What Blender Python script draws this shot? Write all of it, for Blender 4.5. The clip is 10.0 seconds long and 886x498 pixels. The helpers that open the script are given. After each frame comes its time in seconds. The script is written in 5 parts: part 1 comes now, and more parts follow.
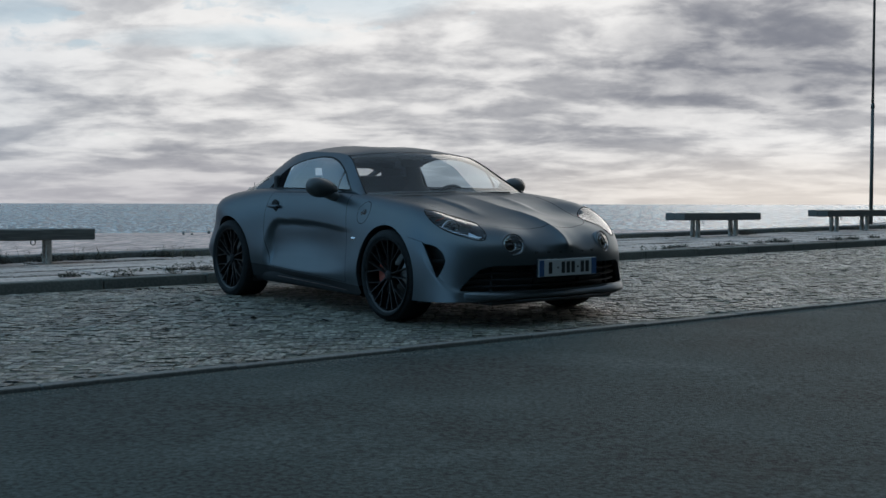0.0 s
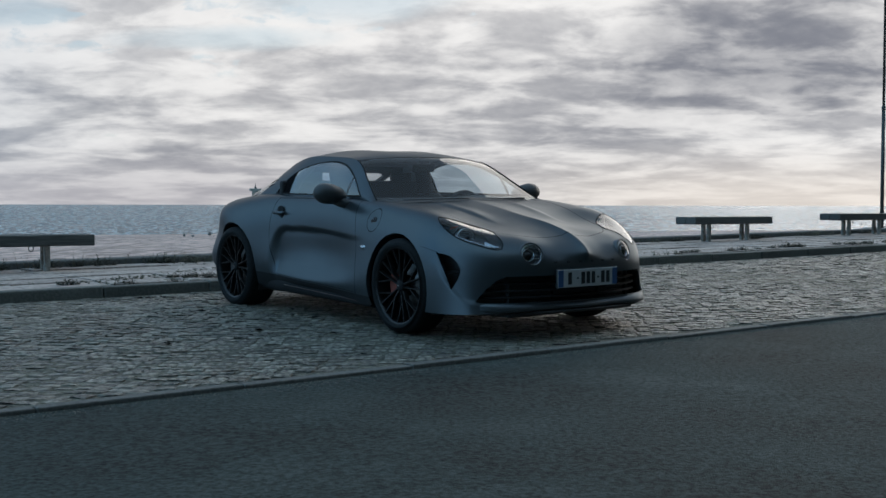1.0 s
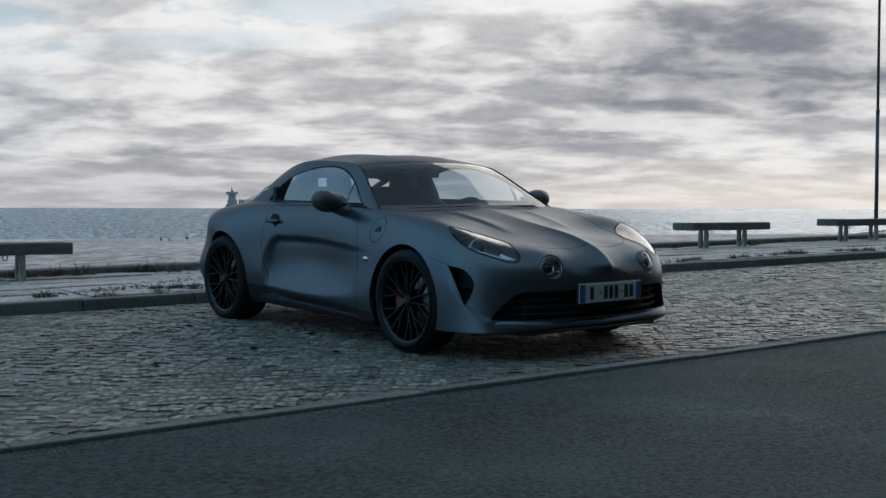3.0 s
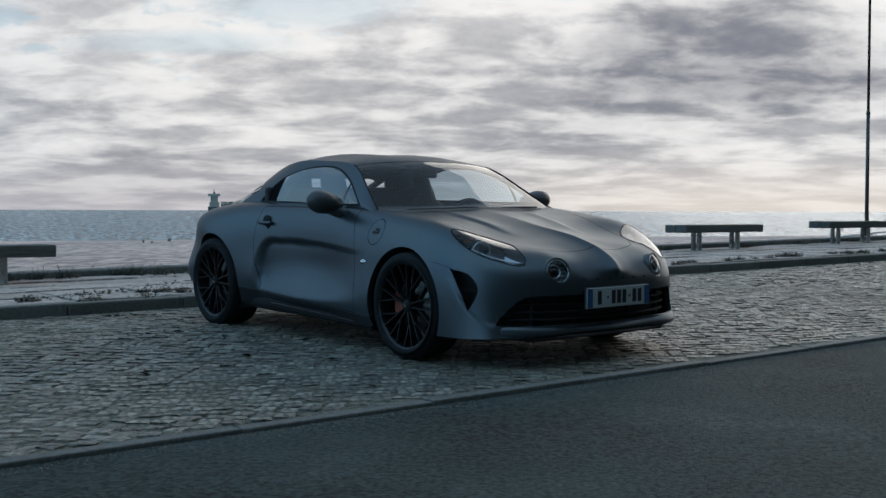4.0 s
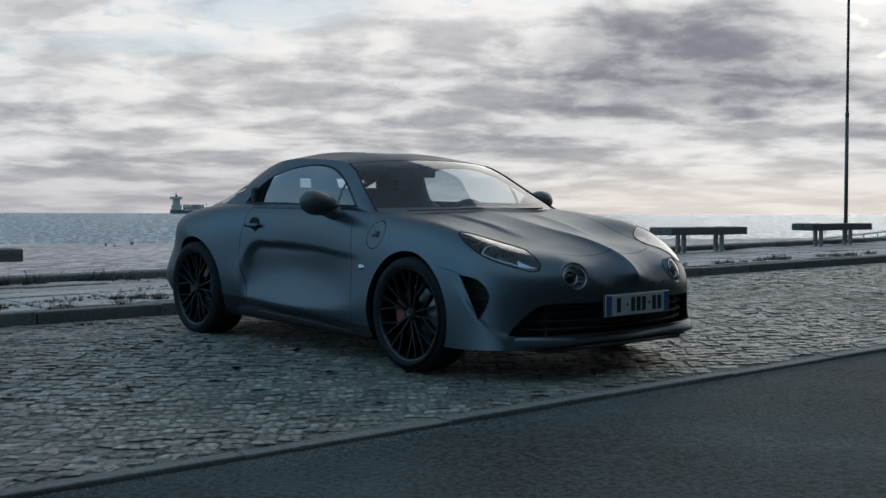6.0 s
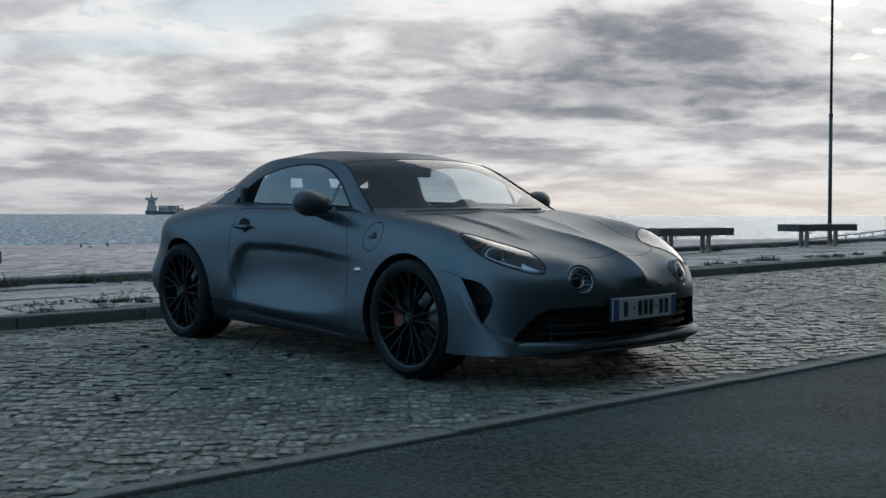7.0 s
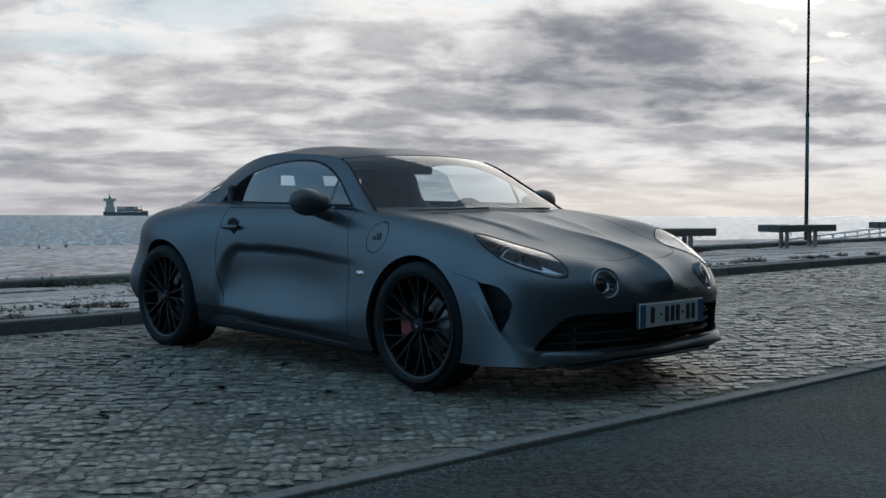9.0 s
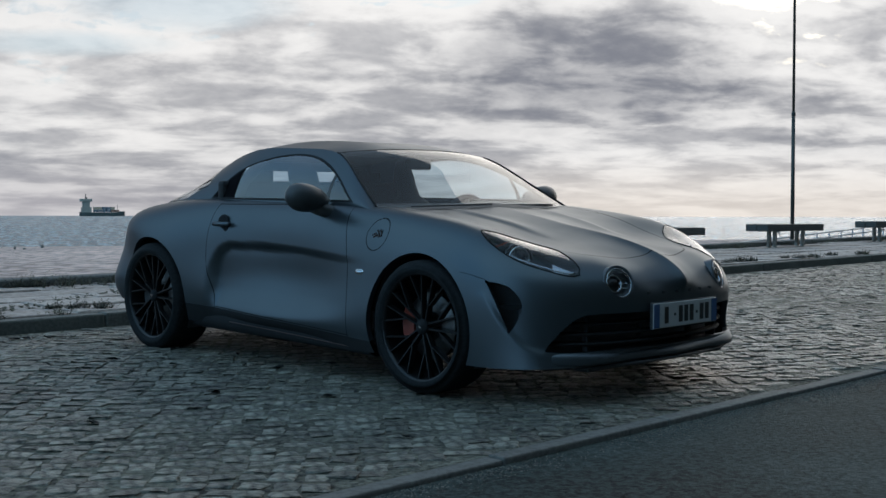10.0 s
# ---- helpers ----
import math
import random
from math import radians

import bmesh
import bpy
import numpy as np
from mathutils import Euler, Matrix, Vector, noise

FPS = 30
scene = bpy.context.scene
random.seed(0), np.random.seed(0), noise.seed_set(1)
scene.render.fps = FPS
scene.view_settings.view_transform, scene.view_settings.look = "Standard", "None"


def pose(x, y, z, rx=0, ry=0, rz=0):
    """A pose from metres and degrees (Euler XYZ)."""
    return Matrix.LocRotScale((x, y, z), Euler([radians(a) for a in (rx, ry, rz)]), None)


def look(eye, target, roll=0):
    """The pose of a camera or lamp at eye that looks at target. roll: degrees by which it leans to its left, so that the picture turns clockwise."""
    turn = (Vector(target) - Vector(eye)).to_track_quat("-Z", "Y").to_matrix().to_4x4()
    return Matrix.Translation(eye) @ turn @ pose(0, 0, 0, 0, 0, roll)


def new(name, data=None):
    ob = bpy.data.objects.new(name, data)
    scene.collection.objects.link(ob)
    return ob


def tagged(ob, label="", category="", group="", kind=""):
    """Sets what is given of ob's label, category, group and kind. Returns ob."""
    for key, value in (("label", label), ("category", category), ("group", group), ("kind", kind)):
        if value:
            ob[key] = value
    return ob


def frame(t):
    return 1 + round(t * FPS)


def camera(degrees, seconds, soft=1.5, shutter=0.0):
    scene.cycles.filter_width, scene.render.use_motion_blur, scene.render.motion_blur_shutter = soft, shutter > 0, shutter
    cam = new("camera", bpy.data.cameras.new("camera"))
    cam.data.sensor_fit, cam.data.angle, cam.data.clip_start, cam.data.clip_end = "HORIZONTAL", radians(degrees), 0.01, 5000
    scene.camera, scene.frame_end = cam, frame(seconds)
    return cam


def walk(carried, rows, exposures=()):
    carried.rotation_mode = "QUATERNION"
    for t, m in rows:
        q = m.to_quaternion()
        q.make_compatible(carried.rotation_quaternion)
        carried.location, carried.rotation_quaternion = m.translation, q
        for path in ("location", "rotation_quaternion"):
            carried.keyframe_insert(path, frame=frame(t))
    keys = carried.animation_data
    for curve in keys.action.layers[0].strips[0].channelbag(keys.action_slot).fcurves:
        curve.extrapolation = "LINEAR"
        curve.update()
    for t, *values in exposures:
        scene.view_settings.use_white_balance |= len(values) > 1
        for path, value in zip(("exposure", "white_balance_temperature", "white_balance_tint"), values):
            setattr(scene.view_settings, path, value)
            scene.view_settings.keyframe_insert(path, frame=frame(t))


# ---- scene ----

# ---------------------------------------------------------------- camera and walk
cam = camera(42.5, 10.0)
PATH = [
    (0.0, (0.023, 0.313, 0.838), (-0.055, 2.360, 0.756), 0.1),
    (0.5, (-0.026, 0.471, 0.863), (-0.104, 2.518, 0.781), 0.1),
    (1.0, (-0.079, 0.638, 0.879), (-0.158, 2.684, 0.799), 0.1),
    (1.5, (-0.133, 0.781, 0.893), (-0.207, 2.828, 0.814), 0.1),
    (2.0, (-0.192, 0.925, 0.902), (-0.255, 2.971, 0.826), 0.1),
    (2.5, (-0.248, 1.058, 0.911), (-0.299, 3.106, 0.836), 0.1),
    (4.0, (-0.417, 1.445, 0.905), (-0.424, 3.494, 0.835), 0.15),
    (4.5, (-0.476, 1.566, 0.902), (-0.465, 3.615, 0.834), 0.15),
    (5.0, (-0.538, 1.689, 0.901), (-0.511, 3.738, 0.834), 0.15),
    (5.5, (-0.593, 1.802, 0.898), (-0.553, 3.851, 0.832), 0.13),
    (7.0, (-0.767, 2.135, 0.895), (-0.667, 4.182, 0.832), 0.1),
    (7.5, (-0.827, 2.242, 0.896), (-0.710, 4.288, 0.833), 0.1),
    (8.0, (-0.888, 2.361, 0.895), (-0.753, 4.405, 0.833), 0.1),
    (8.5, (-0.939, 2.465, 0.893), (-0.789, 4.509, 0.831), 0.1),
    (9.0, (-0.993, 2.582, 0.885), (-0.823, 4.625, 0.824), 0.1),
    (9.5, (-1.043, 2.696, 0.873), (-0.854, 4.736, 0.813), 0.1),
    (10.0, (-1.096, 2.825, 0.863), (-0.887, 4.864, 0.803), 0.1),
]
walk(cam, [(t, look(eye, target, roll)) for t, eye, target, roll in PATH])

# ---------------------------------------------------------------- world and sun
SUN_AZ, SUN_EL = 28.0, 20.0     # degrees to the right of +y, degrees over the horizon


class Net:
    """A small helper to write node trees."""

    def __init__(self, tree):
        self.tree = tree
        tree.nodes.clear()

    def node(self, kind, **values):
        n = self.tree.nodes.new(kind)
        for key, value in values.items():
            if key in ("operation", "blend_type", "data_type", "sky_type", "noise_dimensions", "feature", "distribution", "mode"):
                if key == "operation":
                    n.operation = value
                elif key == "blend_type":
                    n.blend_type = value
                elif key == "data_type":
                    n.data_type = value
                elif key == "sky_type":
                    n.sky_type = value
                elif key == "noise_dimensions":
                    n.noise_dimensions = value
                elif key == "feature":
                    n.feature = value
                elif key == "distribution":
                    n.distribution = value
        return n

    def put(self, socket, value):
        if isinstance(value, bpy.types.NodeSocket):
            self.tree.links.new(value, socket)
        elif isinstance(value, (tuple, list)) and len(value) == 3 and socket.type == "RGBA":
            socket.default_value = (*value, 1)
        else:
            socket.default_value = value

    def math(self, op, a, b=0.0, c=0.0, clamp=False):
        n = self.node("ShaderNodeMath", operation=op)
        n.use_clamp = clamp
        for i, v in enumerate((a, b, c)):
            self.put(n.inputs[i], v)
        return n.outputs[0]

    def mix(self, f, a, b, blend="MIX"):
        n = self.node("ShaderNodeMix", data_type="RGBA", blend_type=blend)
        self.put(n.inputs[0], f)
        self.put(n.inputs[6], a)
        self.put(n.inputs[7], b)
        return n.outputs[2]

    def noise(self, vector, scale, detail=4.0, rough=0.55, warp=0.0):
        n = self.node("ShaderNodeTexNoise")
        self.put(n.inputs["Vector"], vector)
        n.inputs["Scale"].default_value, n.inputs["Detail"].default_value = scale, detail
        n.inputs["Roughness"].default_value, n.inputs["Distortion"].default_value = rough, warp
        return n.outputs["Fac"]

    def ramp(self, f, lo, hi, a=0.0, b=1.0):
        n = self.node("ShaderNodeMapRange")
        n.interpolation_type = "SMOOTHSTEP"
        for i, v in enumerate((f, lo, hi, a, b)):
            self.put(n.inputs[i], v)
        return n.outputs[0]

    def vec(self, x, y, z):
        n = self.node("ShaderNodeCombineXYZ")
        for i, v in enumerate((x, y, z)):
            self.put(n.inputs[i], v)
        return n.outputs[0]

    def split(self, v):
        n = self.node("ShaderNodeSeparateXYZ")
        self.put(n.inputs[0], v)
        return n.outputs

    def scaled(self, v, x, y, z):
        n = self.node("ShaderNodeMapping")
        self.put(n.inputs[0], v)
        n.inputs["Scale"].default_value = (x, y, z)
        return n.outputs[0]


def build_world():
    w = bpy.data.worlds.new("cloudy_evening")
    scene.world = w
    w.use_nodes = True
    k = Net(w.node_tree)
    sky = k.node("ShaderNodeTexSky", sky_type="NISHITA")
    sky.sun_disc = False
    sky.sun_elevation, sky.sun_rotation = radians(SUN_EL), radians(SUN_AZ)
    blue = k.mix(1.0, sky.outputs[0], (0.1, 0.1, 0.1), "MULTIPLY")
    d = k.node("ShaderNodeTexCoord").outputs["Generated"]
    x, y, z = k.split(d)
    up = k.math("MAXIMUM", z, 0.0)
    # the cloud sheet, seen from below
    den = k.math("ADD", up, 0.035)
    flat = k.vec(k.math("DIVIDE", x, den), k.math("DIVIDE", y, den), 0.0)
    n1 = k.noise(k.scaled(flat, 0.55, 0.75, 1), 1.0, 7, 0.56, 0.35)
    n2 = k.noise(k.scaled(flat, 0.16, 0.2, 1), 1.0, 3, 0.5)
    ahead = k.math("MAXIMUM", y, 0.02)
    a, e = k.math("DIVIDE", x, ahead), k.math("DIVIDE", z, ahead)
    front = k.ramp(y, 0.55, 0.80)

    def layer(ox, oy):
        """Thickness of the low cloud deck, sampled with an offset in plan."""
        u = k.math("ADD", k.math("MULTIPLY", a, 13.0), ox)
        v = k.math("ADD", k.math("MULTIPLY", k.math("LOGARITHM", k.math("ADD", k.math("MAXIMUM", e, 0.0), 0.08), 2.718), 8.0), oy)
        p = k.vec(u, v, 4.3)
        big = k.noise(k.scaled(p, 0.30, 0.34, 1), 1.0, 2, 0.5, 0.0)
        mid = k.noise(k.scaled(p, 0.85, 1.05, 1), 1.0, 6, 0.52, 0.25)
        fine = k.noise(k.scaled(p, 3.6, 2.6, 1), 1.0, 5, 0.55, 0.3)
        return k.math("ADD", k.math("ADD", k.math("MULTIPLY", big, 0.30), k.ramp(mid, 0.36, 0.65, 0.16, 0.38)), k.math("MULTIPLY", fine, 0.15))

    far, nearer_sun = layer(0.0, 0.0), layer(0.12, 0.36)
    n4 = k.noise(k.vec(k.math("MULTIPLY", a, 11.0), k.math("MULTIPLY", e, 24.0), 8.1), 1.0, 7, 0.58, 0.15)
    over = k.math("ADD", k.math("MULTIPLY", n1, 0.65), k.math("MULTIPLY", n2, 0.39))
    thick = k.math("ADD", k.math("MULTIPLY", far, front), k.math("MULTIPLY", over, k.math("SUBTRACT", 1.0, front)))

    def patch(ca, ce, ra, re, soft=0.9, torn=3.4):
        u = k.math("DIVIDE", k.math("SUBTRACT", a, ca), ra)
        v = k.math("DIVIDE", k.math("SUBTRACT", e, ce), re)
        r = k.math("ADD", k.math("MULTIPLY", u, u), k.math("MULTIPLY", v, v))
        r = k.math("ADD", r, k.math("MULTIPLY", k.math("SUBTRACT", n4, 0.5), torn))
        return k.math("MULTIPLY", front, k.ramp(r, 1.0 + soft, 1.0 - soft))

    dark1 = patch(0.255, 0.138, 0.135, 0.054, 0.85, 2.0)
    dark2 = patch(0.10, 0.132, 0.17, 0.034, 1.3, 2.2)
    dark3 = patch(-0.275, 0.045, 0.075, 0.010, 0.9, 2.4)
    dark4 = patch(0.415, 0.112, 0.055, 0.014, 0.9, 2.4)
    dark5 = patch(0.52, 0.172, 0.060, 0.036, 0.9, 2.4)
    glow = patch(0.395, 0.160, 0.075, 0.034, 1.2, 2.6)
    gap1 = patch(-0.125, 0.180, 0.080, 0.022, 0.9, 2.6)
    gap2 = patch(-0.23, 0.146, 0.10, 0.010, 1.0, 3.0)
    gap3 = patch(-0.42, 0.168, 0.05, 0.012, 1.0, 3.0)
    shade = k.math("MULTIPLY", front, k.ramp(e, 0.15, 0.05, 0.0, 0.095))
    for spot, much in ((dark1, 0.17), (dark2, 0.07), (dark3, 0.08), (dark4, 0.08), (dark5, 0.07), (glow, -0.02)):
        shade = k.math("ADD", shade, k.math("MULTIPLY", spot, much))
    t = k.math("ADD", thick, shade)
    rim = k.math("MULTIPLY", k.math("SUBTRACT", far, nearer_sun), k.math("MULTIPLY", front, 1.05))
    bright = k.ramp(k.math("SUBTRACT", t, rim), 0.87, 0.32)
    cloud = k.mix(bright, (0.19, 0.200, 0.235), (0.80, 0.79, 0.78))
    gaps = k.math("MULTIPLY", k.math("MAXIMUM", gap1, k.math("MAXIMUM", gap2, gap3)), 0.85)
    gaps = k.math("MAXIMUM", gaps, k.ramp(t, 0.41, 0.35))
    cloud = k.mix(k.math("MULTIPLY", gaps, 0.70), cloud, k.mix(0.35, (0.44, 0.55, 0.63), blue))
    # towards the hidden sun the sheet is lighter and warmer, away from it duller and bluer
    sx, sy = math.sin(radians(SUN_AZ)), math.cos(radians(SUN_AZ))
    to_sun = k.math("ADD", k.math("MULTIPLY", x, sx), k.math("MULTIPLY", y, sy))
    lit = k.ramp(to_sun, -0.6, 1.0, 0.62, 1.06)
    cloud = k.mix(1.0, cloud, k.vec(lit, lit, lit), "MULTIPLY")
    cool = k.math("MAXIMUM", k.ramp(to_sun, 0.80, 0.0), k.ramp(z, 0.35, 0.62, 0.0, 0.8))
    clear = k.mix(k.ramp(over, 0.62, 0.42), (0.26, 0.46, 0.63), (0.09, 0.29, 0.54))
    clear = k.mix(k.ramp(over, 0.60, 0.76), clear, (0.66, 0.72, 0.78))
    side = k.ramp(k.math("ADD", k.math("MULTIPLY", x, -0.785), k.math("MULTIPLY", y, -0.62)), -0.7, 0.8, 0.72, 1.80)
    clear = k.mix(1.0, clear, k.vec(side, side, side), "MULTIPLY")
    cloud = k.mix(k.math("MULTIPLY", cool, 0.88), cloud, clear)
    low = k.ramp(z, 0.06, 0.0)
    warm = k.math("MULTIPLY", low, k.ramp(a, -0.15, 0.25))
    warm = k.math("MULTIPLY", warm, k.ramp(y, 0.2, 0.5))
    cloud = k.mix(k.math("MULTIPLY", warm, 0.65), cloud, (0.82, 0.74, 0.66))
    dull = k.math("MULTIPLY", low, k.ramp(a, 0.05, -0.25))
    cloud = k.mix(k.math("MULTIPLY", dull, 0.55), cloud, (0.46, 0.44, 0.47))
    cloud = k.mix(k.ramp(z, -0.001, -0.02), cloud, (0.10, 0.11, 0.12))
    bg = k.node("ShaderNodeBackground")
    k.put(bg.inputs[0], cloud)
    bg.inputs[1].default_value = 1.09
    out = k.node("ShaderNodeOutputWorld")
    k.put(out.inputs[0], bg.outputs[0])


build_world()
sun = new("sun", bpy.data.lights.new("sun", "SUN"))
sun.data.energy, sun.data.angle, sun.data.color = 0.85, radians(46), (1.0, 0.95, 0.88)
sun.matrix_world = look((40 * math.sin(radians(SUN_AZ)), 40 * math.cos(radians(SUN_AZ)), 40 * math.tan(radians(SUN_EL))), (0, 0, 0))

# ---------------------------------------------------------------- materials


def mat(name, base, rough=0.6, metal=0.0, vary=0.25, grain=30.0, stain=2.0, bump=0.2, bump_scale=None, depth=0.002, island=0.0, per_object=0.0,
        coat=0.0, second=None, second_at=(0.5, 0.7), spec=0.5, stretch=(1, 1, 1), rough_vary=0.15):
    m = bpy.data.materials.new(name)
    m.use_nodes = True
    k = Net(m.node_tree)
    co = k.scaled(k.node("ShaderNodeTexCoord").outputs["Object"], *stretch)
    fine = k.ramp(k.noise(co, grain, 5, 0.6), 0.28, 0.72)
    wide = k.noise(co, stain, 4, 0.55, 0.2)
    f = k.math("ADD", k.math("MULTIPLY", k.math("SUBTRACT", fine, 0.5), vary), k.math("MULTIPLY", k.math("SUBTRACT", wide, 0.5), vary * 1.4))
    gain = k.math("ADD", 1.0, f)
    if island:
        r = k.node("ShaderNodeNewGeometry").outputs["Random Per Island"]
        gain = k.math("MULTIPLY", gain, k.ramp(r, 0, 1, 1 - island, 1 + island))
    if per_object:
        r = k.node("ShaderNodeObjectInfo").outputs["Random"]
        gain = k.math("MULTIPLY", gain, k.ramp(r, 0, 1, 1 - per_object, 1 + per_object))
    colour = base
    if second:
        colour = k.mix(k.ramp(wide, *second_at), base, second)
    colour = k.mix(1.0, colour, k.vec(gain, gain, gain), "MULTIPLY")
    s = k.node("ShaderNodeBsdfPrincipled")
    k.put(s.inputs["Base Color"], colour)
    s.inputs["Metallic"].default_value = metal
    s.inputs["Specular IOR Level"].default_value = spec
    k.put(s.inputs["Roughness"], k.math("ADD", rough, k.math("MULTIPLY", k.math("SUBTRACT", wide, 0.5), rough_vary), clamp=True))
    if coat:
        s.inputs["Coat Weight"].default_value = coat
        s.inputs["Coat Roughness"].default_value = 0.05
    if bump:
        b = k.node("ShaderNodeBump")
        b.inputs["Strength"].default_value, b.inputs["Distance"].default_value = bump, depth
        k.put(b.inputs["Height"], k.noise(co, bump_scale or grain, 6, 0.65))
        k.put(s.inputs["Normal"], b.outputs[0])
    out = k.node("ShaderNodeOutputMaterial")
    k.put(out.inputs[0], s.outputs[0])
    return m


def glass_mat(name, tint, gloss=1.0, rough=0.01):
    m = bpy.data.materials.new(name)
    m.use_nodes = True
    k = Net(m.node_tree)
    clear = k.node("ShaderNodeBsdfTransparent")
    k.put(clear.inputs[0], tint)
    shine = k.node("ShaderNodeBsdfGlossy")
    shine.inputs["Roughness"].default_value = rough
    fr = k.node("ShaderNodeLayerWeight")
    fr.inputs[0].default_value = 0.5
    edge = k.math("ADD", 0.045, k.math("MULTIPLY", 0.955, k.math("POWER", fr.outputs["Facing"], 4.6)))
    m1 = k.node("ShaderNodeMixShader")
    k.put(m1.inputs[0], k.math("MULTIPLY", edge, gloss, clamp=True))
    k.put(m1.inputs[1], clear.outputs[0])
    k.put(m1.inputs[2], shine.outputs[0])
    out = k.node("ShaderNodeOutputMaterial")
    k.put(out.inputs[0], m1.outputs[0])
    return m


ASPHALT = mat("asphalt", (0.038, 0.053, 0.049), 0.85, vary=1.2, grain=42, stain=0.9, bump=1.0, bump_scale=60, depth=0.013, spec=0.16, second=(0.049, 0.062, 0.057))
COBBLE = mat("granite_sett", (0.182, 0.170, 0.136), 0.50, vary=1.5, grain=26, stain=1.6, bump=1.0, bump_scale=38, depth=0.024, island=0.38, second=(0.128, 0.125, 0.105), second_at=(0.40, 0.72))
COBBLE_P = mat("granite_sett_single", (0.182, 0.170, 0.136), 0.50, vary=1.5, grain=26, stain=9, bump=1.0, bump_scale=38, depth=0.024, per_object=0.38)
JOINT = mat("joint_dirt", (0.124, 0.118, 0.090), 0.95, vary=1.7, grain=34, stain=2, bump=1.0, bump_scale=45, depth=0.02)
EDGING = mat("edging_concrete", (0.138, 0.134, 0.120), 0.85, vary=0.5, grain=40, stain=3, bump=0.6, depth=0.005, per_object=0.15)
KERB = mat("kerb_concrete", (0.112, 0.112, 0.098), 0.85, vary=0.5, grain=40, stain=2.2, bump=0.6, depth=0.005, per_object=0.15)
SLAB = mat("paving_slab", (0.385, 0.320, 0.280), 0.85, vary=0.6, grain=16, stain=1.7, bump=0.4, depth=0.004, per_object=0.12, island=0.12, second=(0.28, 0.265, 0.25))
WALLC = mat("old_concrete", (0.10, 0.105, 0.10), 0.9, vary=0.5, grain=25, stain=1.5, bump=0.6, depth=0.008)
SAND = mat("sand", (0.54, 0.395, 0.34), 0.95, vary=1.2, grain=2.2, stain=0.12, bump=1.0, bump_scale=1.6, depth=0.28, stretch=(1, 0.4, 1))
EARTH = mat("earth", (0.13, 0.12, 0.10), 0.95, vary=0.4, grain=6, stain=0.1, bump=0.5, depth=0.02)
WOOD = mat("weathered_wood", (0.075, 0.078, 0.072), 0.8, vary=0.6, grain=18, stain=3, bump=0.6, depth=0.004, stretch=(0.25, 3, 3), per_object=0.15)
LEG = mat("leg_concrete", (0.40, 0.39, 0.355), 0.85, vary=0.4, grain=30, stain=5, bump=0.4, depth=0.003, second=(0.20, 0.18, 0.15))
IRON = mat("dark_iron", (0.04, 0.042, 0.042), 0.55, metal=0.6, vary=0.3, bump=0.2)
POLE = mat("green_pole_paint", (0.018, 0.028, 0.027), 0.45, vary=0.3, grain=20, bump=0.1)
RAILM = mat("pale_rail_paint", (0.55, 0.56, 0.56), 0.5, vary=0.2, bump=0.1)
LEAF = mat("scrub_leaf", (0.08, 0.085, 0.055), 0.7, vary=0.5, grain=20, bump=0, island=0.4)
DRY = mat("dry_stalk", (0.14, 0.115, 0.07), 0.85, vary=0.5, grain=20, bump=0, island=0.35)


def sea_mat():
    m = bpy.data.materials.new("sea_water")
    m.use_nodes = True
    k = Net(m.node_tree)
    co = k.node("ShaderNodeTexCoord").outputs["Object"]
    wav = k.math("ADD", k.math("MULTIPLY", k.noise(k.scaled(co, 0.05, 0.17, 1), 1.0, 6, 0.6, 0.6), 0.65), k.math("MULTIPLY", k.noise(k.scaled(co, 0.2, 0.5, 1), 1.0, 5, 0.6, 0.4), 0.35))
    big = k.noise(k.scaled(co, 0.008, 0.02, 1), 1.0, 4, 0.5)
    # light on the wave crests, painted as pale colour; crests crowd together towards the horizon
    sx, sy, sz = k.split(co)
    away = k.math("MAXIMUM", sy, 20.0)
    crest_light = k.noise(k.vec(k.math("MULTIPLY", k.math("DIVIDE", sx, away), 165.0), k.math("MULTIPLY", k.math("LOGARITHM", away, 2.718), 24.0), 0.0), 1.0, 6, 0.62, 0.5)
    s = k.node("ShaderNodeBsdfPrincipled")
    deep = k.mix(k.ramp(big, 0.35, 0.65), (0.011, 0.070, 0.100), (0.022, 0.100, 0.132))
    k.put(s.inputs["Base Color"], k.mix(k.math("MULTIPLY", k.ramp(crest_light, 0.49, 0.575), 0.95), deep, (0.26, 0.38, 0.42)))
    s.inputs["Roughness"].default_value = 0.26
    s.inputs["Specular IOR Level"].default_value = 0.075
    s.inputs["IOR"].default_value = 1.33
    s.inputs["Specular Tint"].default_value = (0.70, 0.76, 0.80, 1)
    b = k.node("ShaderNodeBump")
    b.inputs["Strength"].default_value, b.inputs["Distance"].default_value = 1.0, 2.4
    k.put(b.inputs["Height"], wav)
    k.put(s.inputs["Normal"], b.outputs[0])
    out = k.node("ShaderNodeOutputMaterial")
    k.put(out.inputs[0], s.outputs[0])
    return m


SEA = sea_mat()

# ---------------------------------------------------------------- helpers for meshes


def mesh_object(name, bm, materials, parent=None, label="", smooth=False):
    me = bpy.data.meshes.new(name)
    bm.to_mesh(me)
    bm.free()
    for m in (materials if isinstance(materials, (list, tuple)) else (materials,)):
        me.materials.append(m)
    if smooth:
        me.polygons.foreach_set("use_smooth", [True] * len(me.polygons))
    ob = new(name, me)
    if parent is not None:
        ob.parent = parent
    if label:
        ob["label"] = label
    return ob


def part(name, bm, material, parent, label="", smooth=False):
    return mesh_object(name, bm, material, parent, label, smooth)


